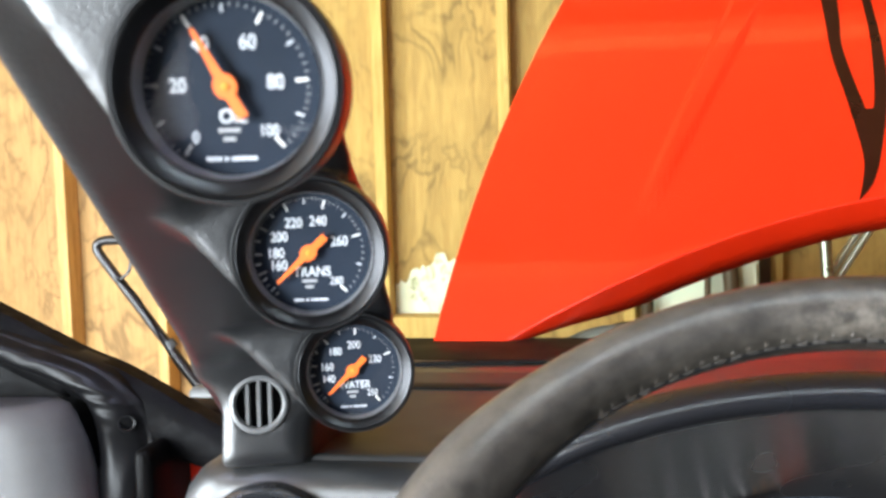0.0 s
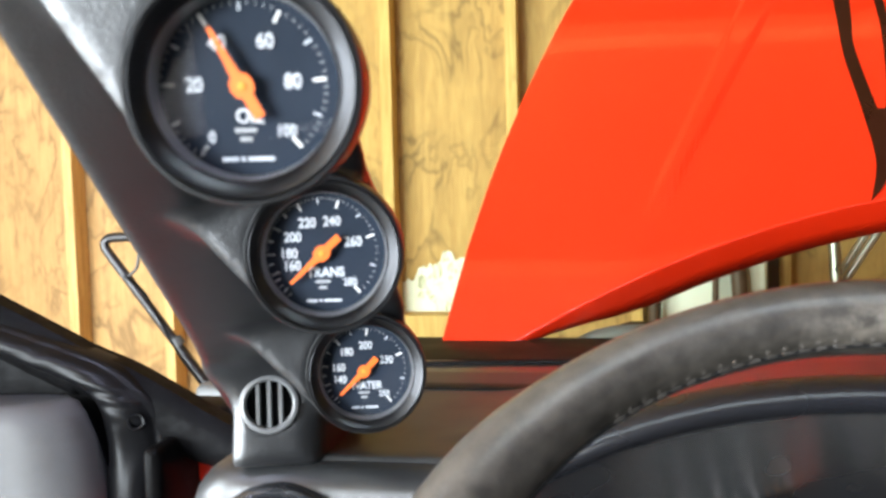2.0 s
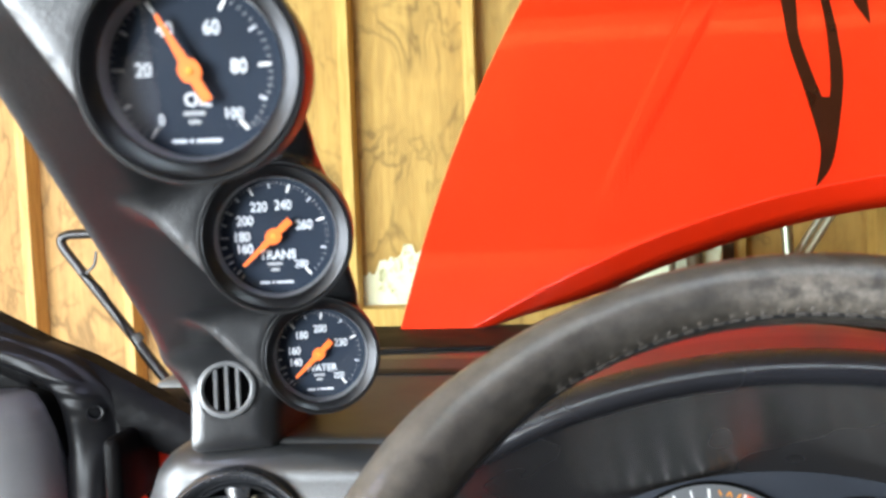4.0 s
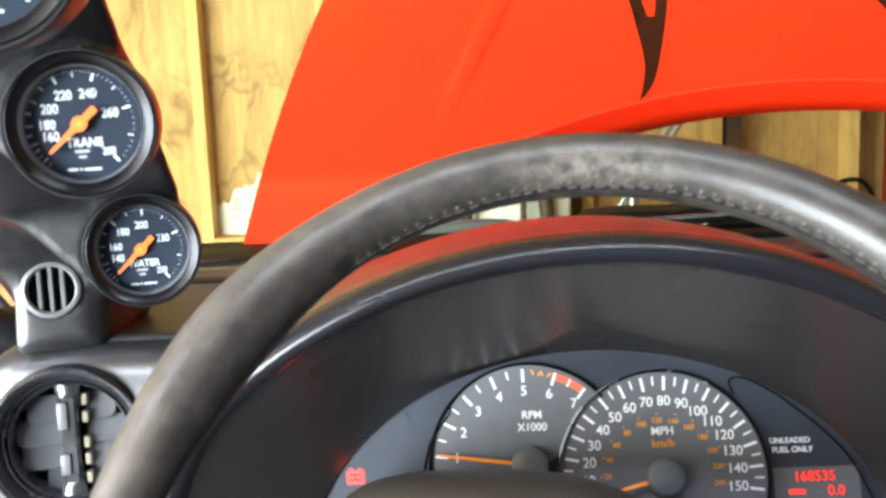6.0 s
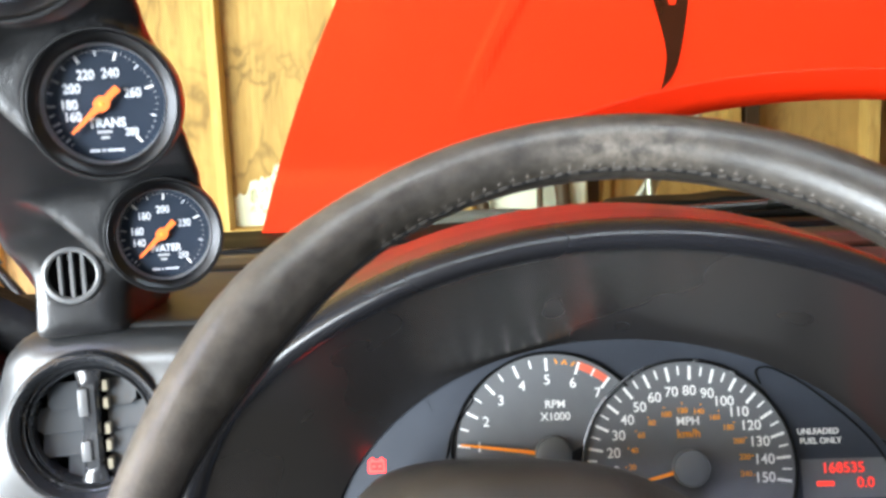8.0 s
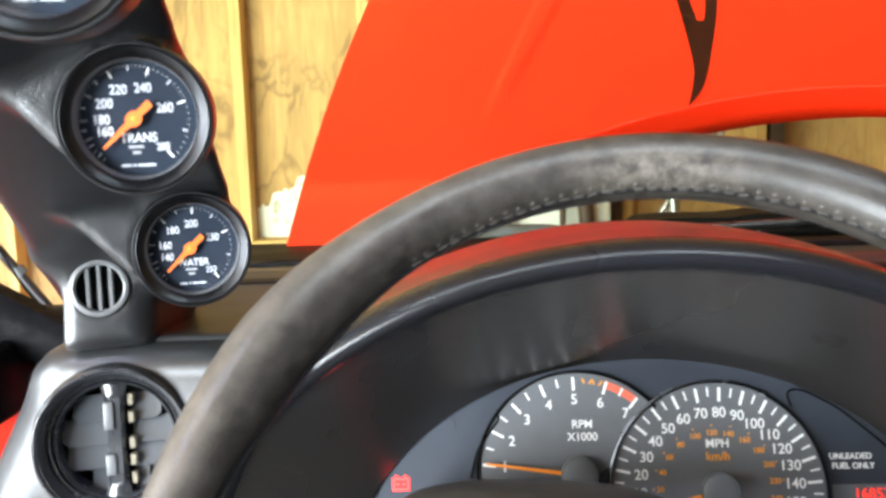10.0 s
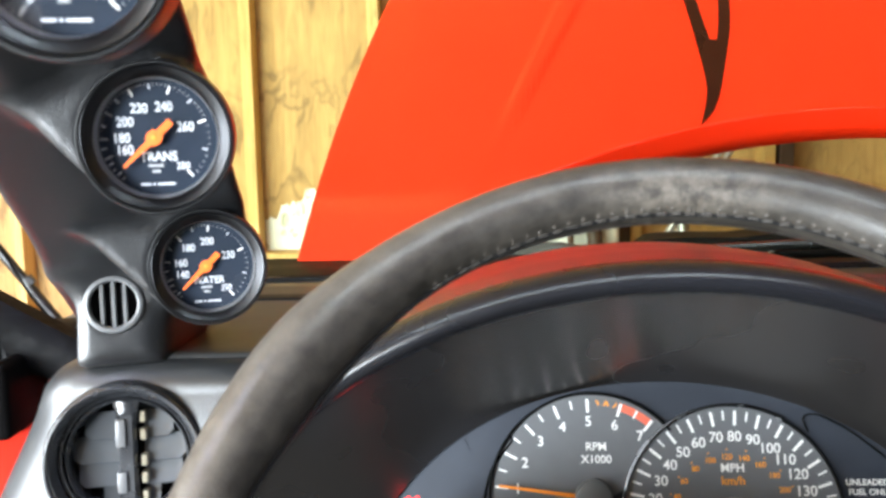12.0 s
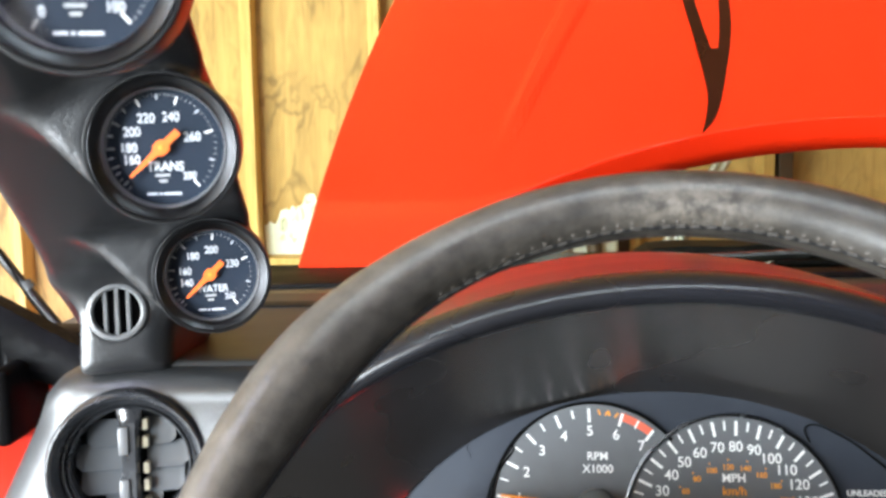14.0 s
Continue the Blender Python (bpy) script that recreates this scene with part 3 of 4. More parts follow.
left = curve([(0.322, 1.56), (0.313, 1.428), (0.307, 1.355), (0.309, 1.279), (0.309, 1.211), (0.303, 1.18), (0.289, 1.145)])
slit_l = curve([(0.352, 1.56), (0.333, 1.427), (0.324, 1.374), (0.325, 1.315), (0.329, 1.256)])
slit_r = curve([(0.329, 1.256), (0.34, 1.278), (0.355, 1.342), (0.367, 1.424), (0.372, 1.56)])
right = curve([(0.289, 1.145), (0.313, 1.172), (0.334, 1.218), (0.361, 1.295), (0.373, 1.361), (0.379, 1.423), (0.388, 1.56)])
def ribbon(a, b, flip, n=50, lift=0.0024):
    """A band on the hood between two lines that run forwards."""
    fa, fb = ([sorted(p, key=lambda q: q[1]) for p in (a, b)])
    lo, hi = max(fa[0][1], fb[0][1]), min(fa[-1][1], fb[-1][1])
    nrm = Vector((0, -SLOPE, 1)).normalized() * lift
    rows = []
    for y in np.linspace(lo, hi, n):
        xa, xb = (float(np.interp(y, [q[1] for q in f], [q[0] for q in f])) for f in (fa, fb))
        rows.append([Vector((2 * MID - x if flip else x, y - 0.002, hood_z(x, y - 0.002))) + nrm for x in (xa, xb)])
    return loft(rows, False, False)


for flip in (False, True):
    fork = [p for p in left if p[1] < 1.276], [p for p in right if p[1] < 1.276]
    part("flame_stripe", ribbon(fork[0], fork[1], flip, lift=0.0020), DECAL, skin, "black flame stripe")
    part("flame_stripe", ribbon([p for p in left if p[1] > 1.25], slit_l, flip), DECAL, skin, "black flame stripe")
    part("flame_stripe", ribbon(slit_r, [p for p in right if p[1] > 1.25], flip), DECAL, skin, "black flame stripe")
    part("flame_stripe", ribbon([(0.421, 1.383), (0.412, 1.421), (0.405, 1.5)], [(0.421, 1.383), (0.429, 1.42), (0.44, 1.5)], flip), DECAL, skin, "black flame stripe")

# ---- car body round the dashboard ----
cowl = thing("cowl", "black plastic cowl below the raised hood", "cowl")
part("panel", box(-0.26, 1.2, 0.866, 1.02, 0.93, 0.9805, 0.004), BLACK, cowl)
part("seal", tube([(-0.26, 0.868, 0.9805), (0.5, 0.878, 0.9825), (1.2, 0.868, 0.9805)], 0.004, 8), RUBBER, cowl)
bay = thing("engine_bay", "black engine bay parts beyond the cowl", "engine")
part("cover", box(0.0, 1.0, 1.06, 1.5, 0.78, 0.93, 0.03, 3), BLACK, bay)
part("motor_cover", loft([[(x, y, 0.90), (x, y + 0.008, z), (x, y + 0.06, z + 0.001), (x, y + 0.075, 0.90)] for x, y, z in ((0.186, 1.01, 0.955), (0.194, 1.005, 0.985), (0.208, 1.0, 0.9955), (0.24, 1.0, 0.9975), (0.30, 1.0, 0.9965), (0.335, 1.0, 1.000), (0.37, 1.0, 0.998), (0.45, 1.0, 0.990), (0.60, 1.0, 0.985))]), BLACK, bay, "black moulded cover")
part("wire", tube(rounded([(0.312, 0.955, 0.985), (0.321, 0.93, 0.9965), (0.338, 0.93, 1.0028), (0.354, 0.93, 1.0033), (0.372, 0.93, 0.998), (0.395, 0.945, 0.985)], 0.008), 0.0009, 8), GREYP, bay, "thin pale wire")
part("wire", tube([(0.340, 0.93, 0.9885), (0.37, 0.928, 0.9895), (0.40, 0.93, 0.9885)], 0.0009, 8), GREYP, bay, "thin pale wire")
for x, y, r in ((0.02, 1.03, 0.013), (0.46, 1.05, 0.016), (0.62, 1.04, 0.012)):
    part("hose", tube(rounded([(x - 0.1, y + 0.05, 0.9), (x - 0.05, y, 0.980), (x + 0.12, y + 0.02, 0.978), (x + 0.2, y + 0.08, 0.9)], 0.05), r, 12), GREYBOX if r == 0.013 else RUBBER, bay)
wiper = thing("wiper", "black windscreen wiper parked on the cowl", "wiper")
part("arm", tube([(0.18, 0.90, 0.997), (0.4, 0.895, 1.006), (0.75, 0.885, 1.0)], 0.005, 8), GLOSS, wiper)
part("blade", tube([(0.3, 0.882, 0.996), (0.85, 0.874, 0.996)], 0.004, 8), RUBBER, wiper)

screen = thing("windscreen", "clear raked car windscreen with a faint green tint", "windscreen")
pane = []
for v in np.linspace(0, 1, 14):
    row = []
    for u in np.linspace(-1, 1, 30):
        x = 0.5 + u * (0.735 - 0.10 * v)
        y = 0.885 - 0.84 * v - 0.05 * u * u
        row.append((x, y, 0.9885 + 0.45 * v - 0.03 * v * v))
    pane.append(row)
g = part("pane", loft(pane, False, False), TINTED, screen)
g.visible_shadow = False

part("black_border", tube([(0.5 + u * 0.735, 0.882 - 0.05 * u * u, 0.9845) for u in np.linspace(-1, 1, 30)], 0.0035, 8), BLACK, screen, "black edge band")

# red door aperture at the end of the dashboard
jamb = thing("door_jamb", "glossy red body panel at the door opening", "car body")
part("panel", box(-0.36, -0.262, 0.76, 0.80, 0.45, 0.936, 0.012, 3), RED, jamb)
part("flange", moved(box(-0.075, 0.0, 0.0, 0.05, 0.45, 0.899, 0.008, 3), Matrix.Translation((-0.331, 0.692, 0)) @ Matrix.Rotation(radians(35), 4, "Z")), RED, jamb)
part("ledge", box(-0.350, -0.312, 0.725, 0.759, 0.906, 0.930, 0.006, 3), RED, jamb)
# seal brought forwards to keep the lamps off the red ledge and panel
part("pillar_seal", box(-0.352, -0.338, 0.655, 0.735, 0.895, 0.955, 0.006, 3), RUBBER, jamb, "black rubber seal")
# black sheet added to stand for the darkness in the gap by the jamb
part("gap_backing", box(-0.44, -0.25, 0.802, 0.85, 0.3, 0.952, 0.006), BLACK, jamb, "black backing that darkens the door gap")
# out of view; kept dark so that no red bounces on to the pillar
part("sill", box(-0.36, -0.25, 0.10, 0.60, 0.40, 0.62, 0.03, 3), LINING, jamb, "unseen sill cover, dark against red bounce")

# ---- cabin that closes the car above and behind ----
# unseen; added to block rear light and darken what the lenses mirror
cabin = thing("cabin", "unseen dark headliner and trim closing the car, added to block light", "car interior", kind="structure")
roof = []
for y, z in ((0.03, 1.425), (-0.2, 1.475), (-0.5, 1.495), (-0.78, 1.485)):
    roof.append([(0.5 + u * 0.66, y, z - 0.05 * u ** 4) for u in np.linspace(-1, 1, 14)] + [(0.5 + u * 0.68, y, z + 0.03 - 0.05 * u ** 4) for u in np.linspace(1, -1, 14)])
part("headliner", loft(roof), LINING, cabin)
part("far_side", box(1.24, 1.30, -1.7, 0.80, 0.3, 1.44, 0.01), LINING, cabin)
part("bulkhead", box(-0.30, 1.24, -1.72, -1.64, 0.3, 1.0, 0.01), LINING, cabin)
hatch = [[(0.5 + u * 0.58, -0.78 - 0.92 * v, 1.475 - 0.44 * v - 0.05 * u ** 4) for u in np.linspace(-1, 1, 12)] for v in np.linspace(0, 1, 8)]
part("hatch_glass", loft(hatch, False, False), SMOKED, cabin, "unseen smoked sloping hatch glass, tinted to dim rear light").visible_shadow = False
for sx in (-0.11, 1.11):
    part("sail_panel", tube([(sx, -0.76, 1.43), (sx, -1.2, 1.23), (sx, -1.68, 1.0)], 0.05, 10), LINING, cabin)
part("quarter_glass", loft([[(-0.16, -0.72, 1.38), (-0.30, -0.62, 1.03)], [(-0.16, -1.2, 1.20), (-0.30, -1.5, 1.03)]], False, False), PRIVACY, cabin, "unseen dark quarter glass, tinted to dim rear light").visible_shadow = False
part("quarter_panel", box(-0.34, -0.28, -1.7, -0.62, 0.3, 1.02, 0.01), LINING, cabin)
# unseen post, added to cut rear glare in the gauge lenses
part("added_door_post", loft([[(-0.30, -0.66 + d, z), (-0.30, -0.86 + d, z), (x, -0.86 + d, z), (x, -0.66 + d, z)] for z, x, d in ((0.5, -0.26, 0.0), (1.02, -0.22, 0.0), (1.42, -0.10, -0.06))]), LINING, cabin)
part("floor_pan", box(-0.34, 1.24, -1.7, 0.9, 0.22, 0.28, 0.01), LINING, cabin)
# unseen too, added as a dark backdrop for the gauge reflections
seat = thing("driver_seat", "unseen dark cloth driver's seat behind the steering wheel", "car seat")
part("cushion", box(-0.18, 0.34, -0.62, -0.12, 0.40, 0.58, 0.06, 4), LINING, seat)
part("backrest", moved(box(-0.18, 0.34, -0.09, 0.09, 0.0, 0.62, 0.06, 4), Matrix.Translation((0, -0.58, 0.50)) @ Matrix.Rotation(radians(-17), 4, "X")), LINING, seat)
part("headrest", box(-0.05, 0.21, -0.87, -0.76, 1.14, 1.32, 0.04, 4), LINING, seat)

# ---- open door ----
door = thing("car_door", "open car door with grey inner panel and black trim", "car door")
DY = 0.70


def strip(upper, lower, y, thick):
    """A bowed band between two lines of (x, z)."""
    secs = []
    for (xa, za), (xb, zb) in zip(curve(upper, 6), curve(lower, 6)):
        row = []
        for t in np.linspace(0, 1, 7):
            row.append((xa + (xb - xa) * t, y - thick * math.sin(math.pi * min(1, max(0, t))) ** 0.5, za + (zb - za) * t))
        row += [(xb, y + 0.02, zb), (xa, y + 0.02, za)]
        secs.append(row)
    return loft(secs)


part("belt_trim", strip([(-0.80, 1.208), (-0.471, 1.048), (-0.423, 1.024), (-0.385, 1.009), (-0.349, 0.990), (-0.317, 0.972), (-0.289, 0.958)], [(-0.80, 1.16), (-0.471, 1.002), (-0.423, 0.985), (-0.385, 0.965), (-0.355, 0.945), (-0.335, 0.935), (-0.300, 0.925)], DY, 0.010), TRIM, door)


def moulding():
    """The corner moulding: a creased band that falls from the belt line and turns down into the door's edge."""
    right = curve([(-0.80, 1.185), (-0.56, 1.072), (-0.461, 1.036), (-0.433, 1.027), (-0.391, 1.011), (-0.365, 0.990), (-0.3535, 0.972), (-0.3505, 0.949), (-0.353, 0.912), (-0.37, 0.70), (-0.38, 0.5)], 8)
    left = curve([(-0.80, 1.12), (-0.56, 1.050), (-0.463, 1.012), (-0.434, 1.002), (-0.411, 0.990), (-0.401, 0.975), (-0.397, 0.955), (-0.396, 0.935), (-0.399, 0.905), (-0.41, 0.70), (-0.42, 0.5)], 8)
    secs = []
    for (xa, za), (xb, zb) in zip(left, right):
        row = [(xa, DY + 0.012, za)]
        for t in np.linspace(0, 1, 33):
            x, z = xa + (xb - xa) * t, za + (zb - za) * t
            lip = 0.0040 * math.exp(-((t - 0.93) / 0.055) ** 2)
            crown = 0.016 * max(0.0, 1 - abs(2 * t - 0.85) ** 2.6) if t < 0.93 else 0.0
            crease = 0.0009 * math.sin(46 * x + 9 * math.sin(70 * z) + 3.0 * t) * math.sin(math.pi * t) if z > 0.965 else 0.0
            # a hollow under the plug, where the band turns down
            hollow = 0.0075 * math.exp(-(((x + 0.367) / 0.017) ** 2 + ((z - 0.951) / 0.022) ** 2))
            row.append((x, DY - 0.008 - crown - lip - crease + hollow, z))
        row.append((xb, DY + 0.012, zb))
        secs.append(row)
    return loft(secs)


part("lower_trim", strip([(-0.80, 1.13), (-0.471, 1.014), (-0.42, 0.996), (-0.400, 0.975), (-0.397, 0.93)], [(-0.80, 0.90), (-0.471, 0.90), (-0.42, 0.90), (-0.410, 0.90), (-0.402, 0.90)], DY + 0.006, 0.003), TRIM, door)
part("corner_moulding", moulding(), SEAL, door, "glossy creased black moulding", angle=80)


def panel_row(z):
    """A level row of the inner panel, turning away at its front edge and along the top."""
    edge = float(np.interp(z, (0.50, 0.924, 0.959, 0.979, 0.986, 0.990), (-0.402, -0.397, -0.402, -0.411, -0.420, -0.436)))
    top = max(0.0, (z - 0.972) / 0.018)
    row = []
    for u in np.linspace(0, 1, 40):
        x = -0.90 + (edge + 0.90) * (1 - (1 - u) ** 2.2)
        q = max(0.0, 1 - (edge - x) / 0.048)
        row.append((x, DY - 0.058 + 0.040 * (1 - math.sqrt(max(0.0, 1 - q * q))) + 0.014 * top ** 3, z - 0.003))
    back = min(z, 0.93)
    return row + [(edge, DY - 0.006, back), (-0.90, DY - 0.006, back)]


part("inner_panel", loft([panel_row(z) for z in list(np.linspace(0.5, 0.96, 12)) + list(np.linspace(0.964, 0.990, 14))]), DOORP, door, "grey vinyl inner panel", angle=80)
part("shell", box(-0.95, -0.42, DY + 0.02, DY + 0.09, 0.42, 0.96, 0.02, 3), RED, door)
part("plug", moved(lathe([(0.0068, -0.004), (0.0070, 0.0010), (0.0062, 0.0022), (0.0048, 0.0018), (0.0042, -0.0030), (1e-5, -0.0036)], 24), facing((-0.3685, DY - 0.0185, 0.969), 20, 10)), SEAL, door)

# ---- dashboard ----
CX = 0.122
dash = thing("dashboard", "dark grey grained vinyl dashboard", "dashboard")
prof = [(0.865, 0.93), (0.865, 0.981), (0.80, 0.984), (0.70, 0.987), (0.60, 0.991), (0.54, 0.9945), (0.515, 0.995), (0.503, 0.992), (0.495, 0.984)] + [(0.483 + 0.0000031 * ((z - 0.915) * 1000) ** 2 * (0.9 if z > 0.915 else 0.4), z) for z in np.linspace(0.980, 0.860, 41)] + [(0.49, 0.80), (0.52, 0.74), (0.865, 0.74)]


def drawn_in(z):
    """How far the outer side of the cluster's opening leans inwards towards the bottom."""
    return 0.22 * max(0.0, 0.950 - z)


def leaning(row, k=1.0):
    return [(x + k * drawn_in(z) * min(1, max(0, (CX - x) / 0.15)), y, z) for x, y, z in row]


def dash_row(x, inset):
    c = (0.66, 0.86)
    out = []
    for y, z in prof:
        dy, dz = y - c[0], z - c[1]
        out.append((x, y - math.copysign(min(abs(dy), inset), dy), z - math.copysign(min(abs(dz), inset), dz)))
    return out


R0 = 0.047
secs = []
for a in np.linspace(0, math.pi / 2, 12):
    # the end flares outwards towards the floor
    secs.append([(x - 0.46 * max(0.0, 0.960 - z) * math.cos(a), y, z) for x, y, z in dash_row(-0.2545 + R0 * (1 - math.cos(a)), R0 * (1 - math.sin(a)))])
secs += [dash_row(x, 0) for x in np.linspace(-0.2075, -0.135, 26)]
last = []
for (y, z) in prof:
    k = max(0.0, 1 - ((z - 0.83) / 0.212) ** 2) ** 0.5
    last.append((max(-0.135, CX - 0.2765 * k) + (drawn_in(z) if z < 0.95 else 0) if y < 0.6 and z > 0.83 else -0.135, y, z))
secs.append(last)
end = loft(secs)
bmesh.ops.delete(end, geom=[f for f in end.faces if len(f.verts) > 12 and max(v.co.x for v in f.verts) > -0.13], context="FACES_ONLY")
hole = Vector((-0.1828, 0.4810, 0.9435))
bmesh.ops.delete(end, geom=[f for f in end.faces if (f.calc_center_median() - hole).length < 0.0405], context="FACES")
part("end_section", end, DASH, dash, angle=50)
part("carrier", box(-0.135, 1.2, 0.64, 0.864, 0.74, 0.980, 0.006), DASH, dash)
part("lower_panel", box(-0.135, 1.2, 0.44, 0.70, 0.66, 0.79, 0.02, 3), DASH, dash)
# the top pad overlaps the fascia with a narrow seam and rises in a soft fillet to the hood over the cluster
HOOD_ROWS = [(0.489, 0.2872, 0.2220), (0.52, 0.2875, 0.2225), (0.56, 0.286, 0.2210), (0.60, 0.284, 0.217), (0.66, 0.280, 0.206), (0.72, 0.276, 0.190), (0.80, 0.27, 0.160)]


def pad_height(x, y):
    flat = float(np.interp(y, (0.5115, 0.5135, 0.520, 0.54, 0.60, 0.70, 0.80), (0.9945, 0.9966, 0.9973, 0.9967, 0.9932, 0.9892, 0.9862)))
    a, b = (float(np.interp(y, [r[0] for r in HOOD_ROWS], [r[i] for r in HOOD_ROWS])) for i in (1, 2))
    arch = 0.83 + b * math.sqrt(max(0.0, 1 - ((x - CX) / a) ** 2))
    k = 0.004 + 0.035 * min(1, max(0, (y - 0.512) / 0.05))
    t = max(k - abs(flat - arch), 0) / k
    return max(flat, arch) + t * t * k / 4


xs = list(np.linspace(-0.212, 0.46, 150)) + [0.6, 0.8, 1.0, 1.2]
ys = [0.5115, 0.5125, 0.5135, 0.516] + list(np.linspace(0.52, 0.80, 40))


def pad_skin(over_hood):
    """The moulded top in two skins: grained vinyl on the flat, smooth plastic over the hood."""
    bm = loft([[(x, 0.535, pad_height(x, 0.5115) - 0.005) for x in xs]] + [[(x, y, pad_height(x, y)) for x in xs] for y in ys], False, False)
    bm.faces.ensure_lookup_table()
    drop = []
    for f in bm.faces:
        m = f.calc_center_median()
        a, b = (float(np.interp(m.y, [r[0] for r in HOOD_ROWS], [r[i] for r in HOOD_ROWS])) for i in (1, 2))
        inside = ((m.x - CX) / a) ** 2 + ((m.z - 0.83) / b) ** 2 < 1.03 and abs(m.x - CX) < 0.225
        if inside != over_hood:
            drop.append(f)
    bmesh.ops.delete(bm, geom=drop, context="FACES")
    return bm


part("top_pad", pad_skin(False), PADG, dash, "grained vinyl top", angle=50)
part("hood_skin", pad_skin(True), PAD, dash, "smooth dark plastic over the cluster", angle=50)
part("defroster_slot", box(-0.20, 1.0, 0.722, 0.742, 0.980, 0.9900, 0.001), BLACK, dash)
part("windscreen_edge", box(-0.25, 1.15, 0.796, 0.866, 0.97, 0.9845, 0.002), PAD, dash)

# ---- instrument binnacle and cluster ----
binnacle = thing("binnacle", "dark grey hood over the instrument cluster", "dashboard hood")
secs = [leaning(ellipse(CX, y, 0.83, a, b, -12, 192, 90)) for y, a, b in (
    (0.480, 0.2690, 0.2040), (0.4735, 0.2705, 0.2055), (0.4695, 0.2735, 0.2085), (0.468, 0.2770, 0.2120), (0.469, 0.2805, 0.2155), (0.4725, 0.2840, 0.2188), (0.479, 0.2862, 0.2210), (0.489, 0.2872, 0.2220),
    (0.5116, 0.28742, 0.22236))]
part("brow_edge", loft(secs[:8], False, False), BROW, binnacle, "glossy moulded edge", angle=80)
part("shell", loft(secs[7:], False, False), PAD, binnacle, angle=80)


def tunnel_row(t):
    y = 0.480 + 0.0905 * t
    return [(x, y + 0.33 * (z - 0.93) * t, z) for x, _, z in leaning(ellipse(CX + 0.008 * t, y, 0.83, 0.2690 - 0.0790 * t, 0.2040 - 0.0760 * t, -12, 192, 90), 1 - t)]


part("inner_wall", loft([tunnel_row(t) for t in np.linspace(0, 1, 8)], False, False), TUNNEL, binnacle, angle=80)

E1, E2, EN = Vector((0.9998, -0.02, 0.0)), Vector((0.0063, 0.3133, 0.9496)), Vector((-0.019, -0.9495, 0.3133))
CM = Matrix((E1, E2, EN)).transposed().to_4x4()
CM.translation = (0.1742, 0.5509, 0.8785)
cluster = thing("instrument_cluster", "blue-grey instrument cluster with white numbers", "instrument cluster", CM)
TACH = (-0.0874, 0.0111)  # the rev counter's centre from the speedometer's


def plate(points, z, depth):
    return moved(polygon(points, depth), Matrix.Translation((0, 0, z)))


part("face", plate([(-0.046 + 0.197 * math.cos(a), -0.051 + 0.142 * math.sin(a)) for a in np.linspace(radians(-25), radians(205), 70)], -0.003, 0.004), FACE, cluster, "blue-grey face")


def ring_arc(cx, cy, r, w, h, a0, a1, n=90):
    """A raised rim along an arc."""
    secs = []
    for a in np.linspace(radians(a0), radians(a1), n):
        c, s = math.cos(a), math.sin(a)
        secs.append([(cx + q * c, cy + q * s, z) for q, z in ((r, -0.003), (r, h), (r + w * 0.5, h + 0.0008), (r + w, h), (r + w, -0.003))])
    return loft(secs, True, True)


part("tachometer_dial", plate([(TACH[0] + 0.0655 * math.cos(a), TACH[1] + 0.0655 * math.sin(a)) for a in np.linspace(radians(25), radians(215), 70)], -0.0022, 0.002), DIAL, cluster)
part("tachometer_rim", ring_arc(*TACH, 0.0648, 0.0017, 0.0008, 40, 225), BLACK, cluster)
part("speedometer_dial", moved(disc(0.0682, -0.0008, 96, 0.003), Matrix.Identity(4)), DIAL, cluster)
part("speedometer_rim", ring_arc(0, 0, 0.0680, 0.0019, 0.0016, 60, 240), SATIN, cluster)
part("speedometer_rim", ring_arc(0, 0, 0.0675, 0.0017, 0.0010, -60, 60), BLACK, cluster)
# outline of the side panels
def outline(points, name):
    part(name, tube([(x, y, -0.002) for x, y in points], 0.0007, 6), BLACK, cluster)


outline(curve([(0.05, 0.052), (0.0475, 0.060), (0.052, 0.063), (0.062, 0.0605), (0.085, 0.046), (0.12, 0.012), (0.14, -0.03)]), "panel_outline")
outline(curve([(-0.139, 0.05), (-0.1385, 0.0465), (-0.1425, 0.041), (-0.152, 0.028), (-0.157, 0.01)]), "panel_outline")

PZ = -0.0004


def tick(cx, cy, r, ang, length, width, mat, z=PZ, name="tick"):
    a = radians(ang)
    m = Matrix.Translation((cx + r * math.cos(a), cy + r * math.sin(a), z)) @ Matrix.Rotation(a + math.pi, 4, "Z")
    return part(name, moved(bar(length, width), m), mat, cluster, smooth=False)


def print_at(text, x, y, size, mat, z=PZ, bold=0.0001, stretch=1.0):
    return lettering(text, size, mat, cluster, Matrix.Translation((x, y, z)), bold=bold, stretch=stretch)


def mph_angle(v):
    return 195.0 - 1.36 * v


for v in range(0, 155, 5):
    big = v % 10 == 0
    tick(0, 0, 0.0655, mph_angle(v), 0.0092 if big else 0.006, 0.0018 if big else 0.0011, WHITE)
for v in range(10, 160, 10):
    a = radians(mph_angle(v))
    rr = 0.0492 if v < 100 else 0.0485
    print_at(str(v), rr * math.cos(a), rr * math.sin(a), 0.0090, WHITE, bold=0.00008, stretch=1.0)
for v in range(20, 260, 20):
    a = radians(mph_angle(v / 1.609))
    print_at(str(v), 0.0365 * math.cos(a), 0.0365 * math.sin(a), 0.0048, ORANGEP)
    b = bar(0.001, 0.001)
    part("dot", moved(b, Matrix.Translation((0.0412 * math.cos(a), 0.0412 * math.sin(a), PZ))), ORANGEP, cluster, smooth=False)
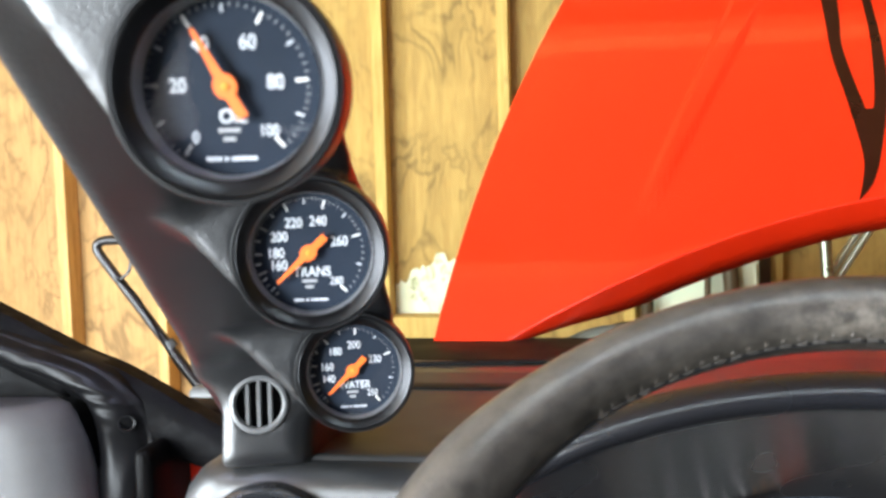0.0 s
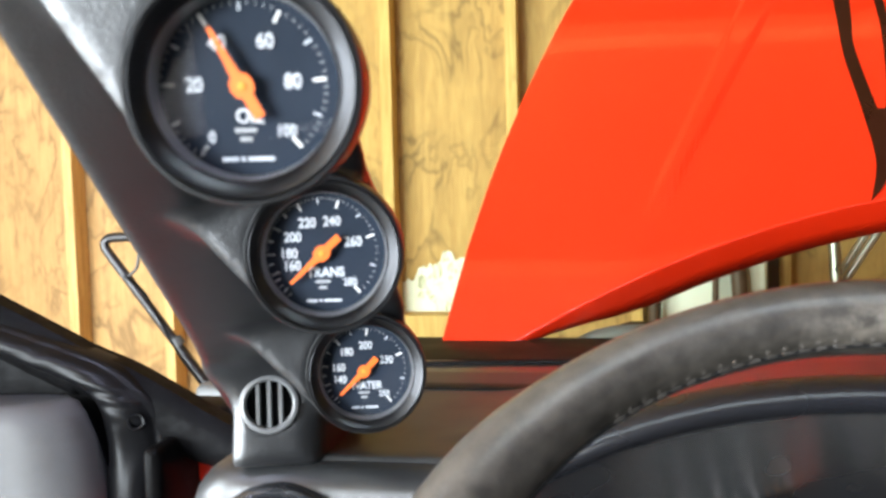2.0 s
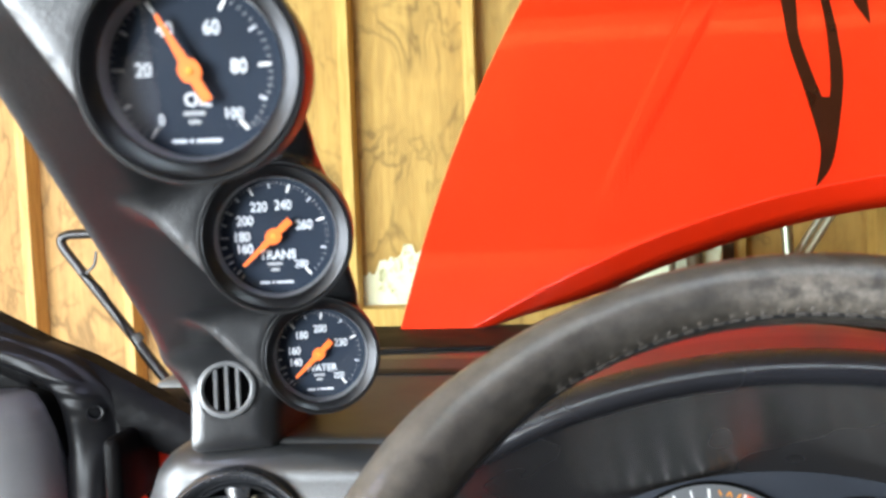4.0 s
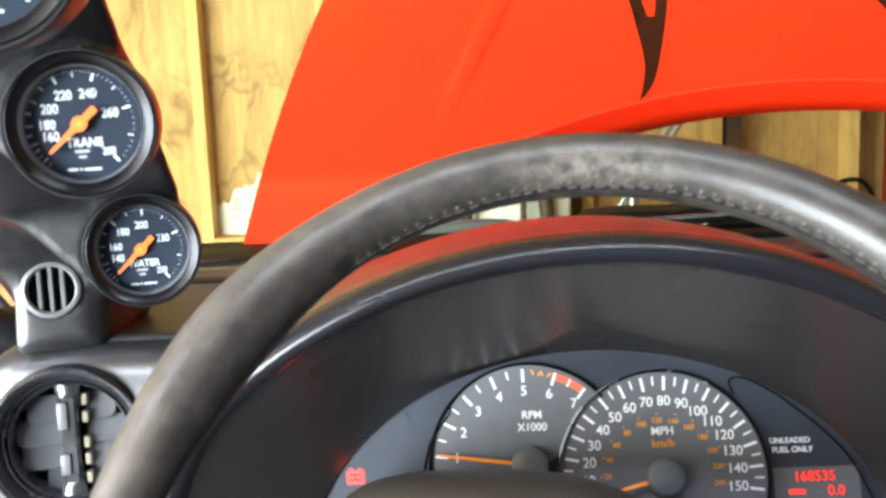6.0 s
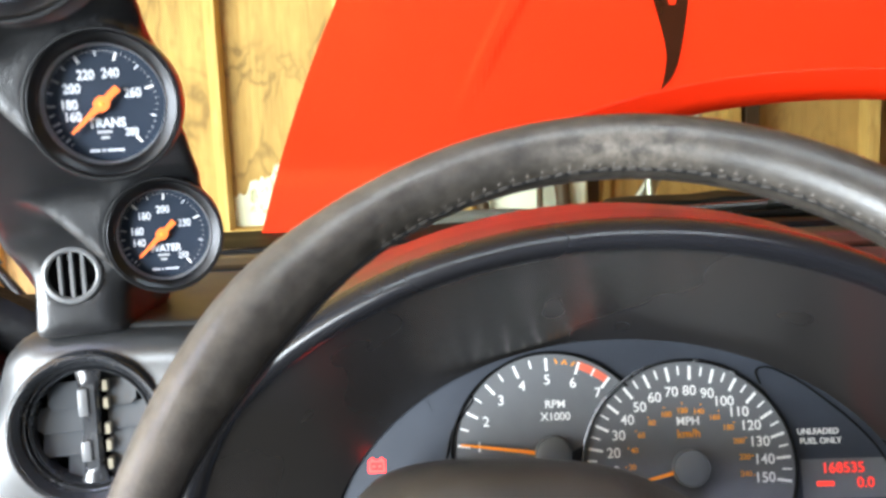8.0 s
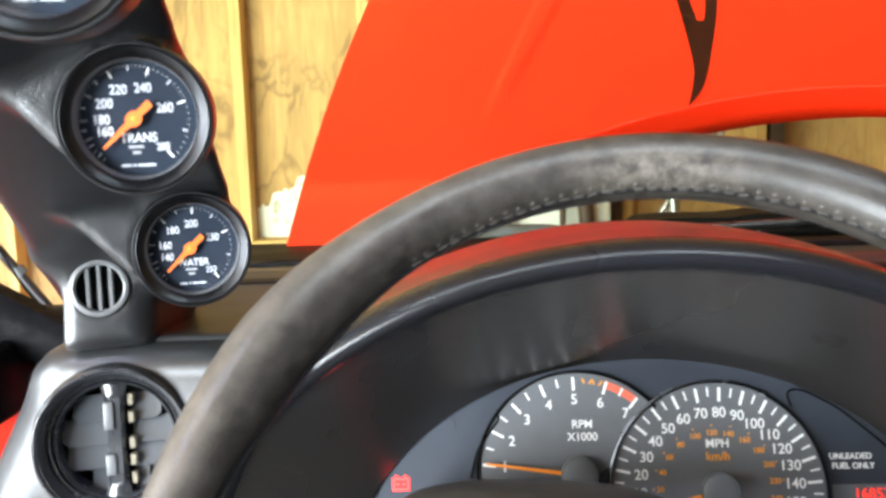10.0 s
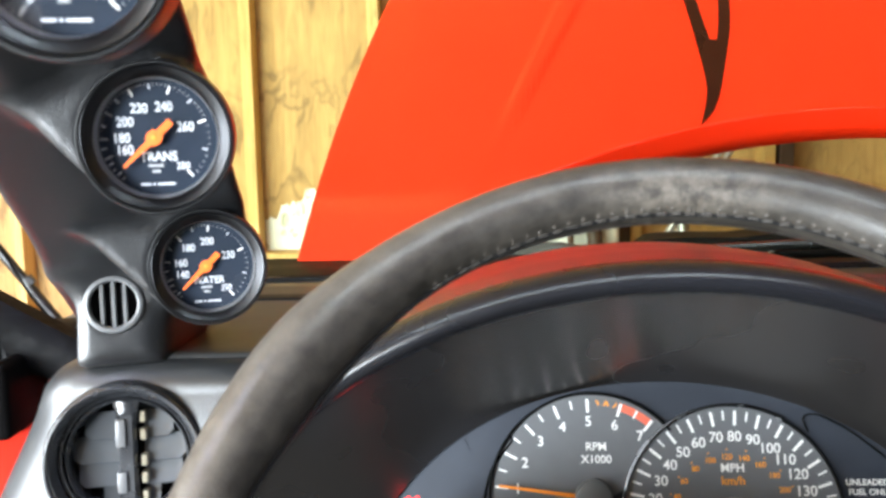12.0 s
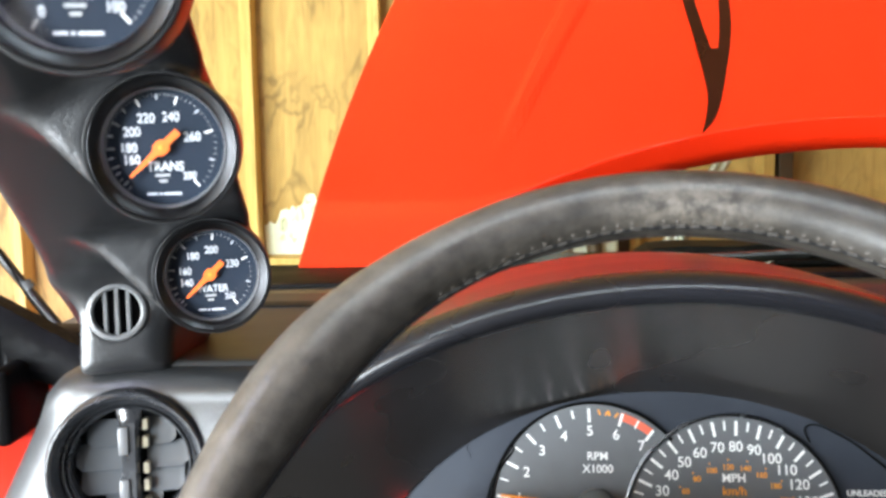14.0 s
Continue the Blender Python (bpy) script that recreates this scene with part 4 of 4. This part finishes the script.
print_at("MPH", 0.001, 0.0295, 0.0075, WHITE)
print_at("km/h", 0.001, 0.0215, 0.0075, ORANGEP)


def rev_angle(v):
    return 194.0 - 20.45 * v


TZ = -0.0018
for k in range(0, 15):
    v = k / 2
    if v == 5.5:
        continue
    big = k % 2 == 0
    tick(*TACH, 0.0622, rev_angle(v), 0.0085 if big else 0.0055, 0.0017 if big else 0.0011, WHITE, TZ)
for v in range(1, 8):
    a = radians(rev_angle(v))
    rr = 0.0478 if v < 7 else 0.0495
    print_at(str(v), TACH[0] + rr * math.cos(a), TACH[1] + rr * math.sin(a), 0.0090, WHITE, TZ, bold=0.00008)
print_at("RPM", TACH[0] + 0.003, TACH[1] + 0.0318, 0.0072, WHITE, TZ)
print_at("X1000", TACH[0] + 0.003, TACH[1] + 0.0238, 0.0072, WHITE, TZ)
secs = []
for a in np.linspace(radians(rev_angle(5.95)), radians(rev_angle(7.0)), 30):
    secs.append([(TACH[0] + q * math.cos(a), TACH[1] + q * math.sin(a), TZ - 0.00025) for q in (0.0575, 0.0625)])
part("redline", loft(secs, False, False), REDP, cluster, "red band")
for k in range(4):
    a = radians(rev_angle(5.35 + 0.15 * k))
    part("mark", moved(bar(0.0035, 0.0012), Matrix.Translation((TACH[0] + 0.0585 * math.cos(a), TACH[1] + 0.0585 * math.sin(a), TZ)) @ Matrix.Rotation(a + 0.5 * (-1) ** k, 4, "Z")), ORANGEP, cluster, smooth=False)


def pointer(cx, cy, z, ang, length, name):
    m = Matrix.Translation((cx, cy, z)) @ Matrix.Rotation(radians(ang), 4, "Z")
    pointer_arm = part(name, moved(polygon([(0.008, -0.0013), (length, -0.0007), (length, 0.0007), (0.008, 0.0013)], 0.0008), m), AMBER, cluster, "orange needle", False)
    part("needle_cap", moved(lathe([(1e-5, 0.004), (0.0095, 0.004), (0.0112, 0.003), (0.0118, 0.001), (0.0118, -0.004)], 40), Matrix.Translation((cx, cy, z))), CAP, pointer_arm, "dark grey cap")


pointer(*TACH, 0.004, rev_angle(1.05), 0.060, "needle")
pointer(0, 0, 0.0055, 193.5, 0.040, "needle")
print_at("UNLEADED", 0.0845, 0.0205, 0.0052, WHITE, -0.0022)
print_at("FUEL ONLY", 0.0858, 0.0145, 0.0052, WHITE, -0.0022)
part("display", plate([(0.072, -0.022), (0.128, -0.022), (0.128, 0.003), (0.072, 0.003)], -0.0026, 0.001), DIAL, cluster)
print_at("168535", 0.0985, -0.003, 0.0092, LEDD, -0.0020)
print_at("0.0", 0.1120, -0.0125, 0.0092, LEDD, -0.0020)
part("display_word", plate([(0.081, -0.011), (0.092, -0.011), (0.092, -0.014), (0.081, -0.014)], -0.0020, 0.0002), LEDD, cluster, "lit red bar")
# red warning lamps
bell = [(-0.0035, -0.004), (0.0035, -0.004), (0.003, -0.001), (0.0015, 0.001), (0.001, 0.004), (-0.001, 0.004), (-0.0015, 0.001), (-0.003, -0.001)]
part("belt_warning", plate([(-0.170 + 1.2 * x, 0.0455 + 1.2 * y) for x, y in bell], -0.0024, 0.0003), FACE, cluster, "unlit dark warning symbol")
part("battery_warning", plate([(-0.2075, 0.003), (-0.1975, 0.003), (-0.1975, 0.010), (-0.2075, 0.010)], -0.0026, 0.0002), LEDB, cluster, "lit red warning symbol", False)
for x0, x1, y0, y1 in ((-0.208, -0.197, 0.009, 0.0105), (-0.208, -0.197, 0.0025, 0.004), (-0.208, -0.2065, 0.004, 0.009), (-0.1985, -0.197, 0.004, 0.009), (-0.2058, -0.2033, 0.0058, 0.0072), (-0.2018, -0.1993, 0.0058, 0.0072), (-0.2065, -0.2045, 0.0105, 0.0118), (-0.2005, -0.1985, 0.0105, 0.0118)):
    part("battery_warning", plate([(x0, y0), (x1, y0), (x1, y1), (x0, y1)], -0.0024, 0.0003), LEDR, cluster, smooth=False)

# ---- steering wheel ----
TILT, YAW = 0.6845, -0.0985
wx = Vector((math.cos(YAW), math.sin(YAW), 0))
wf = Vector((-math.sin(YAW), math.cos(YAW), 0))
wu = math.cos(TILT) * Vector((0, 0, 1)) + math.sin(TILT) * wf
WM = Matrix((wx, wu, wx.cross(wu))).transposed().to_4x4()
WM.translation = (0.0848, 0.2556, 0.9644)
wheel = thing("steering_wheel", "worn dark leather steering wheel with stitched rim", "steering wheel", WM)
RM = 0.1728


def rim_radius(a):
    d = (a - 2.547 + math.pi) % (2 * math.pi) - math.pi
    e = (a - (math.pi - 2.547) + math.pi) % (2 * math.pi) - math.pi
    low = 0.0014 * (smooth(2.75, 3.05, a) if a < 4 else smooth(6.67, 6.4, a))
    return 0.0136 - low + 0.0031 * math.exp(-(d / 0.25) ** 2) + 0.0031 * math.exp(-(e / 0.25) ** 2)


def rim_line(a):
    """Radius of the rim's core: the wheel is a little wider low down."""
    return RM + 0.005 * smooth(1.10, 1.62, abs((a - math.pi / 2 + math.pi) % (2 * math.pi) - math.pi))


secs = []
for i in range(161):
    a = 2 * math.pi * i / 160
    rr = rim_radius(a)
    row = []
    for k in range(28):
        b = 2 * math.pi * k / 28
        q = rim_line(a) + rr * math.cos(b)
        row.append((q * math.cos(a), q * math.sin(a), rr * math.sin(b)))
    secs.append(row)
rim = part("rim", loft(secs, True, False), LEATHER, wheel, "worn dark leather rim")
# sunk seam along the inner side of the rim, laced across by short slanting stitches


def seam_side(a):
    """Where the seam lies round the rim: it turns under on the lower left."""
    return radians(168 + 13 * smooth(1.6, 2.2, a if a < 4 else 0))



def rim_point(a, b, lift=0.0):
    rr = rim_radius(a) + lift
    q = rim_line(a) + rr * math.cos(b)
    return Vector((q * math.cos(a), q * math.sin(a), rr * math.sin(b)))


part("seam", tube([rim_point(2 * math.pi * i / 160, seam_side(2 * math.pi * i / 160)) for i in range(160)], 0.0009, 6, True), BLACK, rim)
stitch_me = bpy.data.meshes.new("stitch")
stitch = tube([(-0.0024, 0, -0.0006), (-0.0015, 0, 0.0004), (0.0015, 0, 0.0004), (0.0024, 0, -0.0006)], lambda t: 0.0006 + 0.0004 * math.sin(math.pi * t), 6)
stitch.to_mesh(stitch_me)
stitch.free()
stitch_me.materials.append(THREAD.m)
pucker = lathe([(1e-5, 0.0004), (0.0005, 0.0003), (0.0009, 0.0), (0.0012, -0.0003)], 8)
pucker_me = bpy.data.meshes.new("pucker")
pucker.to_mesh(pucker_me)
pucker.free()
pucker_me.materials.append(WORN.m)
random.seed(8)
for i in range(54):
    a = radians(14) + radians(112) * i / 53
    for b, da, me, nm in ((seam_side(a) - 0.03, 0.0, stitch_me, "stitch"), (seam_side(a) - 0.2, 0.006, pucker_me, "pucker")):
        a2 = a + da + random.uniform(-0.0025, 0.0025)
        nrm = Vector((math.cos(b) * math.cos(a2), math.cos(b) * math.sin(a2), math.sin(b)))
        along = Vector((-math.sin(a2), math.cos(a2), 0))
        side = nrm.cross(along)
        along = (along + side * random.uniform(-0.1, 0.3)).normalized()
        m = Matrix((along, nrm.cross(along), nrm)).transposed().to_4x4()
        m.translation = rim_point(a2, b)
        s = new(nm, me)
        s.parent = rim
        s.matrix_local = m @ Matrix.Diagonal((1, 1, random.uniform(0.4, 0.8), 1))
# broad spokes and hub pad, unseen below the view, enlarged to shade the cluster tunnel


def spoke(points, wide):
    """A flattened arm from the rim to the hub."""
    secs = []
    for k, (x, y, z) in enumerate(points):
        w, h = wide[k], 0.009
        across = Vector((0, 1, 0)) if abs(x) > 0.01 else Vector((1, 0, 0))
        secs.append([Vector((x, y, z)) + across * w * math.cos(a) + Vector((0, 0, h * math.sin(a))) for a in np.linspace(0, 2 * math.pi, 20, endpoint=False)])
    return loft(secs)


for sgn in (-1, 1):
    part("spoke", spoke([(sgn * 0.172, -0.040, -0.002), (sgn * 0.13, -0.042, -0.014), (sgn * 0.07, -0.045, -0.028)], (0.022, 0.026, 0.034)), GLOSS, wheel)
    part("spoke", spoke([(sgn * 0.085, -0.150, -0.002), (sgn * 0.072, -0.12, -0.014), (sgn * 0.055, -0.08, -0.028)], (0.012, 0.014, 0.018)), GLOSS, wheel)
part("hub_pad", box(-0.085, 0.085, -0.105, 0.030, -0.052, -0.016, 0.018, 4), DASH, wheel)
shroud = thing("column_shroud", "dark brown-black plastic steering column cover", "column cover")
secs = []
for y, w, z in ((0.335, 0.066, 0.950), (0.345, 0.078, 0.958), (0.37, 0.082, 0.9585), (0.45, 0.078, 0.930), (0.54, 0.07, 0.88)):
    secs.append([(0.055 + w * 1.12 * math.copysign(abs(math.cos(a)) ** 0.8, math.cos(a)), y, 0.87 + (z - 0.87 - 0.006 * math.cos(a)) * math.sin(a) ** 0.45) for a in np.linspace(0.0, math.pi, 40)] + [(0.055 - w, y, 0.80), (0.055 + w, y, 0.80)])
part("cover", loft(secs), SHROUD, shroud)
part("lower_cover", box(-0.02, 0.13, 0.36, 0.60, 0.76, 0.80, 0.012, 3), SHROUD, shroud)

# ---- pillar with three gauges ----
pod = thing("gauge_pod", "black plastic windscreen pillar pod for three gauges", "gauge pod")


def line(a, b, t):
    return Vector(a).lerp(Vector(b), t)


LT, LB = (-0.1725, 0.2431, 1.1940), (-0.2300, 0.5038, 1.0420)
RT, RB = (-0.1516, 0.2502, 1.1955), (-0.1823, 0.5074, 1.0555)
ET, EB = (-0.1010, 0.3232, 1.2050), (-0.1210, 0.5807, 1.0184)
GAUGES = [((-0.0945, 0.2334, 1.1762), 11.0, -4.0), ((-0.1116, 0.3529, 1.124), 13.0, -1.0), ((-0.1254, 0.463, 1.0555), 15.0, 3.0)]
TIPS = [(-0.066, 0.050), (-0.0535, 0.018), (-0.066, 0.028)]  # where each shoulder runs out on the pillar, in its gauge's plane
VENT = facing((-0.190, 0.4985, 1.0296), 16, 8)
AXIS = (Vector(LB) - Vector(LT)).normalized()
ACROSS = AXIS.cross(Vector((0, 1, 0.3))).normalized()
SLANT = np.array((ACROSS, AXIS.cross(ACROSS)))


def pillar_distance(p):
    """The pillar: four long faces between its edges, with rounded corners."""
    t = (p - np.array(LT)) @ np.array(AXIS) / (Vector(LB) - Vector(LT)).length
    q = p @ SLANT.T
    edges = [np.array(a) + (np.array(b) - np.array(a)) * np.minimum(t, m)[:, None] for a, b, m in ((LT, LB, 1), (RT, RB, 1), (ET, EB, 1))]
    fade = np.clip((t - 0.78) / 0.2, 0, 1)[:, None]
    edges[2] = edges[2] + (edges[1] - edges[2]) * 0.55 * fade * fade * (3 - 2 * fade)  # the far edge draws in above the dashboard
    edges.append((edges[0] + edges[2]) / 2 + np.array((0, 0.055, 0.022)))
    edges = [e @ SLANT.T for e in edges]
    mid = sum(edges) / 4
    edges = [e + (mid - e) * w for e, w in zip(edges, (0.16, 0.1, 0.1, 0.1))]
    away, side = None, None
    for a, b in zip(edges, edges[1:] + edges[:1]):
        w = b - a
        f = np.clip(((q - a) * w).sum(1) / (w * w).sum(1), 0, 1)
        near = np.linalg.norm(q - a - w * f[:, None], axis=1)
        n = np.stack([w[:, 1], -w[:, 0]], -1) / np.linalg.norm(w, axis=1)[:, None]
        n *= np.sign(((a - mid) * n).sum(1))[:, None]
        e = ((q - a) * n).sum(1)
        away, side = (near, e) if away is None else (np.minimum(away, near), np.maximum(side, e))
    return np.where(side > 0, away, -away) - 0.0045


def shoulder_distance(p, m, tip):
    """A cup round a gauge drawn out to a flat shoulder that ends in a point on the pillar."""
    q = (p - np.array(m.translation)) @ np.array(m.to_3x3())
    r0, r1, length = 0.0309, 0.0030, math.hypot(*tip)
    along = np.array(tip) / length
    y, x = q[:, :2] @ along, np.abs(q[:, 0] * along[1] - q[:, 1] * along[0])
    sl = (r0 - r1) / length
    c = math.sqrt(1 - sl * sl)
    k = x * -sl + y * c
    flat = np.where(k < 0, np.hypot(x, y) - r0, np.where(k > c * length, np.hypot(x, y - length) - r1, x * c + y * sl - r0))
    rnd = 0.0035
    deep = np.abs(q[:, 2] + 0.044) - 0.040
    u, v = flat + 0.12 * np.maximum(-0.02 - q[:, 2], 0) + rnd, deep + rnd
    return np.minimum(np.maximum(u, v), 0) + np.hypot(np.maximum(u, 0), np.maximum(v, 0)) - rnd


def foot_distance(p):
    """The foot on the dashboard, its face turned to the small vent."""
    c, h, rnd = np.array((-0.1885, 0.537, 1.0205)), np.array((0.0250, 0.052, 0.0285)), 0.006
    q = np.abs(p - c) - h + rnd
    box_d = np.minimum(q.max(1), 0) + np.linalg.norm(np.maximum(q, 0), axis=1) - rnd
    face = (p - np.array(VENT.translation)) @ np.array(VENT.to_3x3())[:, 2] + 0.0015
    return -blend(-box_d, -face, 0.014)


def pod_distance(p):
    d = pillar_distance(p)
    for (place, yaw, up), tip, k in zip(GAUGES, TIPS, (0.006, 0.007, 0.008)):
        d = blend(d, shoulder_distance(p, facing(place, yaw, up), tip), k)
    d = blend(d, foot_distance(p), 0.022)
    for place, yaw, up in GAUGES:  # round wells for the instruments
        m = facing(place, yaw, up)
        q = (p - np.array(m.translation)) @ np.array(m.to_3x3())
        d = np.maximum(d, -np.maximum(np.hypot(q[:, 0], q[:, 1]) - 0.0292, -0.026 - q[:, 2]))
    q = (p - np.array(VENT.translation)) @ np.array(VENT.to_3x3())
    return np.maximum(d, -np.maximum(np.hypot(q[:, 0], q[:, 1]) - 0.0150, -0.012 - q[:, 2]))


part("pillar_cover", solid(pod_distance, (-0.26, 0.14, 0.975), (-0.045, 0.66, 1.285), 0.0022), POD, pod, angle=180)
SEATED = Matrix.Translation((0.0007, 0, 0)) @ Matrix.Diagonal((0.985, 0.985, 1, 1))
for place, yaw, up in GAUGES:
    cup = lathe([(0.0290, 0.0035), (0.0296, 0.0046), (0.0303, 0.0046), (0.0308, 0.0034), (0.0310, 0.000), (0.0312, -0.012), (0.0312, -0.02)], 72)
    part("gauge_cup", moved(cup, facing(place, yaw, up) @ SEATED), CUPM, pod)

# ---- gauges ----


def gauge(place, yaw, up, numbers, word, needle, minor, label):
    m = facing(place, yaw, up)
    ob = thing("gauge", label, "gauge", m, "pillar gauges")
    part("housing", lathe([(0.0272, 0.004), (0.0272, -0.02), (1e-5, -0.02)], 64), BLACK, ob)
    part("bezel", moved(lathe([(0.0243, 0.0016), (0.0246, 0.0022), (0.0262, 0.0034), (0.0279, 0.0048), (0.0286, 0.0051), (0.0291, 0.0046), (0.0294, 0.003)], 72), SEATED), RIM, ob, "satin black bezel")
    part("inner_ring", moved(lathe([(0.0236, -0.0072), (0.0239, -0.0030), (0.0243, 0.0017)], 72), SEATED), WELL, ob, "satin grey dial well")
    part("dial", moved(disc(0.0246, -0.0067, 64, 0.001), Matrix.Translation((-0.0007, 0, 0))), GDIAL, ob)
    z = -0.0062

    def put(bm, name, mat, lab=""):
        part(name, moved(bm, Matrix.Translation((-0.0007, 0, z))), mat, ob, lab, False)

    def mark(ang, r, length, width, mat):
        a = radians(ang)
        return put(moved(bar(length, width), Matrix.Translation((r * math.cos(a), r * math.sin(a), 0)) @ Matrix.Rotation(a + math.pi, 4, "Z")), "tick", mat)

    for (n0, a0), (n1, a1) in zip(numbers, numbers[1:]):
        steps = minor if abs(a1 - a0) > 26 else 2
        for k in range(1, steps):
            mid = k * 2 == steps
            mark(a0 + (a1 - a0) * k / steps, 0.0214 if mid else 0.0219, 0.0022 if mid else 0.0011, 0.0006 if mid else 0.00026, GPRINT if mid else GREYP)
    for txt, a in numbers:
        # ticks on the left are printed grey to paint in the bezel's shade
        mark(a, 0.0215, 0.0034 if txt else 0.0016, 0.0008 if txt else 0.0005, WHITE if a < 150 else GREYP)
        if txt:
            low = a < -30 or a > 215
            r = 0.0158 if low else 0.0128
            lettering(txt, 0.0043 if low else 0.0054, GPRINT, ob, Matrix.Translation((r * math.cos(radians(a)) - 0.0007, r * math.sin(radians(a)), z)), bold=0.00006 if low else 0.00011, stretch=0.84)
    lettering(word, 0.0052, GPRINT, ob, Matrix.Translation((0.0005, -0.0078, z)), bold=0.00012, stretch=0.9)
    for w, y in ((0.0058, -0.0113), (0.0032, -0.0136)):
        put(moved(bar(w, 0.0011), Matrix.Translation((-w / 2, y, 0))), "small_print", GREYP)
    for k in range(3):
        put(moved(bar((0.004, 0.001, 0.0068)[k], 0.0009), Matrix.Translation(((-0.0064, -0.0016, 0.0002)[k], -0.0188, 0))), "small_print", GPRINT)
    a = radians(needle)
    nm = Matrix.Translation((-0.0006, 0, -0.0026)) @ Matrix.Rotation(a, 4, "Z")
    pointer_arm = part("needle", moved(polygon([(-0.0092, -0.0015), (-0.0092, 0.0015), (-0.003, 0.0014), (-0.002, 0.0026), (0, 0.0031), (0.002, 0.0026), (0.0032, 0.0013), (0.0168, 0.0005), (0.0168, -0.0005), (0.0032, -0.0013), (0.002, -0.0026), (0, -0.0031), (-0.002, -0.0026), (-0.003, -0.0014)], 0.0008), nm), ORANGE, ob, "orange needle", False)
    part("needle_pin", moved(lathe([(1e-5, 0.0006), (0.0009, 0.0004), (0.0011, 0)], 16), Matrix.Translation((-0.0006, 0, -0.0025))), ORANGEP, pointer_arm)
    lens = part("lens", disc(0.0244, 0.0012, 64, 0.0006), GLASS, ob, "clear flat lens")
    lens.visible_shadow = False
    return ob


gauge(*GAUGES[0], [("0", 236), ("20", 178), ("40", 120), ("60", 62), ("80", 4), ("100", -48)], "OIL", 118, 10, "round black oil pressure gauge with orange needle")
gauge(*GAUGES[1], [("", 231), ("", 218), ("160", 203), ("180", 181), ("200", 151), ("220", 115), ("240", 71), ("260", 18), ("280", -48)], "TRANS", 223, 10, "round black transmission temperature gauge with orange needle")
gauge(*GAUGES[2], [("", 230), ("", 218), ("140", 200), ("160", 172), ("180", 131), ("200", 84), ("230", 23), ("250", -50)], "WATER", 224, 10, "round black water temperature gauge with orange needle")

# ---- vents ----
sv = thing("demister_vent", "small round grey vent with upright slats", "air vent", VENT)
part("cavity", lathe([(0.0135, 0.0), (0.0135, -0.008), (1e-5, -0.008)], 40), BLACK, sv)
part("ring", lathe([(0.0128, -0.003), (0.0130, 0.0015), (0.0142, 0.0026), (0.0158, 0.002), (0.0168, -0.0005), (0.0170, -0.004)], 56), GREYPL, sv, "smooth grey ring")
for x in (-0.0062, 0.0, 0.0062):
    h = math.sqrt(0.0133 ** 2 - x * x)
    part("slat", box(x - 0.0011, x + 0.0011, -h, h, -0.007, 0.0006, 0.0004, 1), GREYPL, sv)

bv = thing("air_vent", "large round dashboard vent with a centre bar and tilting vanes", "air vent", facing((-0.1828, 0.4810, 0.9435), 10, 6) @ Matrix.Diagonal((0.89, 0.89, 0.89, 1)))
part("bezel", lathe([(0.0372, -0.022), (0.0392, -0.010), (0.0400, -0.0068), (0.0408, -0.0062), (0.0416, -0.0070), (0.0424, -0.0060), (0.0446, 0.0030), (0.0458, 0.0052), (0.0472, 0.0058), (0.0486, 0.0046), (0.0497, 0.0010), (0.0500, -0.012)], 96), RING, bv, "shiny dark grey ring")
part("inner_ring", lathe([(0.0335, -0.016), (0.0342, -0.004), (0.0348, -0.0002), (0.0357, 0.0012), (0.0366, 0.0002), (0.0372, -0.004), (0.0376, -0.014)], 96), RING, bv, "shiny dark grey ring")
part("cavity", lathe([(0.0345, -0.006), (0.0345, -0.035), (1e-5, -0.035)], 60), BLACK, bv)
for y0, y1 in ((-0.0335, -0.0185), (-0.0185, -0.004), (-0.004, 0.0105), (0.0105, 0.0255)):
    # broad vanes, nearly shut, with a lip along the lower edge and cut outer corners
    h = math.sqrt(0.0340 ** 2 - max(abs(y0 + 0.004), abs(y1 - 0.004)) ** 2)
    for sgn in (-1, 1):
        a, c = (-0.0055 if sgn < 0 else 0.0085), sgn * h
        secs = []
        for x, up in ((a, 0.0), (c - sgn * 0.0035, 0.0), (c - sgn * 0.001, 0.0025), (c, 0.0035)):
            lo = y0 + up
            secs.append([(x, y1 + 0.001, -0.0150), (x, y1 + 0.001, -0.0142), (x, lo + 0.0012, -0.0098), (x, lo, -0.0092), (x, lo - 0.0006, -0.0098), (x, lo, -0.0106)])
        part("vane", loft(secs), VANE, bv)
bar_secs = []
for y in np.linspace(-0.0345, 0.0345, 24):
    flare = 0.003 * (abs(y) / 0.0345) ** 3
    bar_secs.append([(-0.0052 - flare, y, -0.010), (-0.0050 - flare, y, -0.002), (-0.0035, y, 0.0005), (0.0035, y, 0.0005), (0.0050 + flare, y, -0.002), (0.0052 + flare, y, -0.010)])
lever = part("centre_bar", loft(bar_secs), RING, bv)
for y, h in ((0.0155, 0.0085), (-0.0145, 0.0065)):
    part("clip", box(-0.0062, -0.0002, y - h, y + h, -0.002, 0.0028, 0.001), GREYPL, lever, "shiny grey clip")
for y in (0.024, 0.013, -0.003, -0.0135, -0.025):
    part("pad", box(0.0072, 0.0108, y - 0.0035, y + 0.0035, -0.012, -0.004, 0.0006, 1), FELT, lever, "tan felt pad")
for ob in bv.children:
    if not ob.name.startswith("bezel"):  # the barrel sits back in its well
        ob.location, ob.scale = (0, 0, -0.009), (1.05, 1.05, 1)
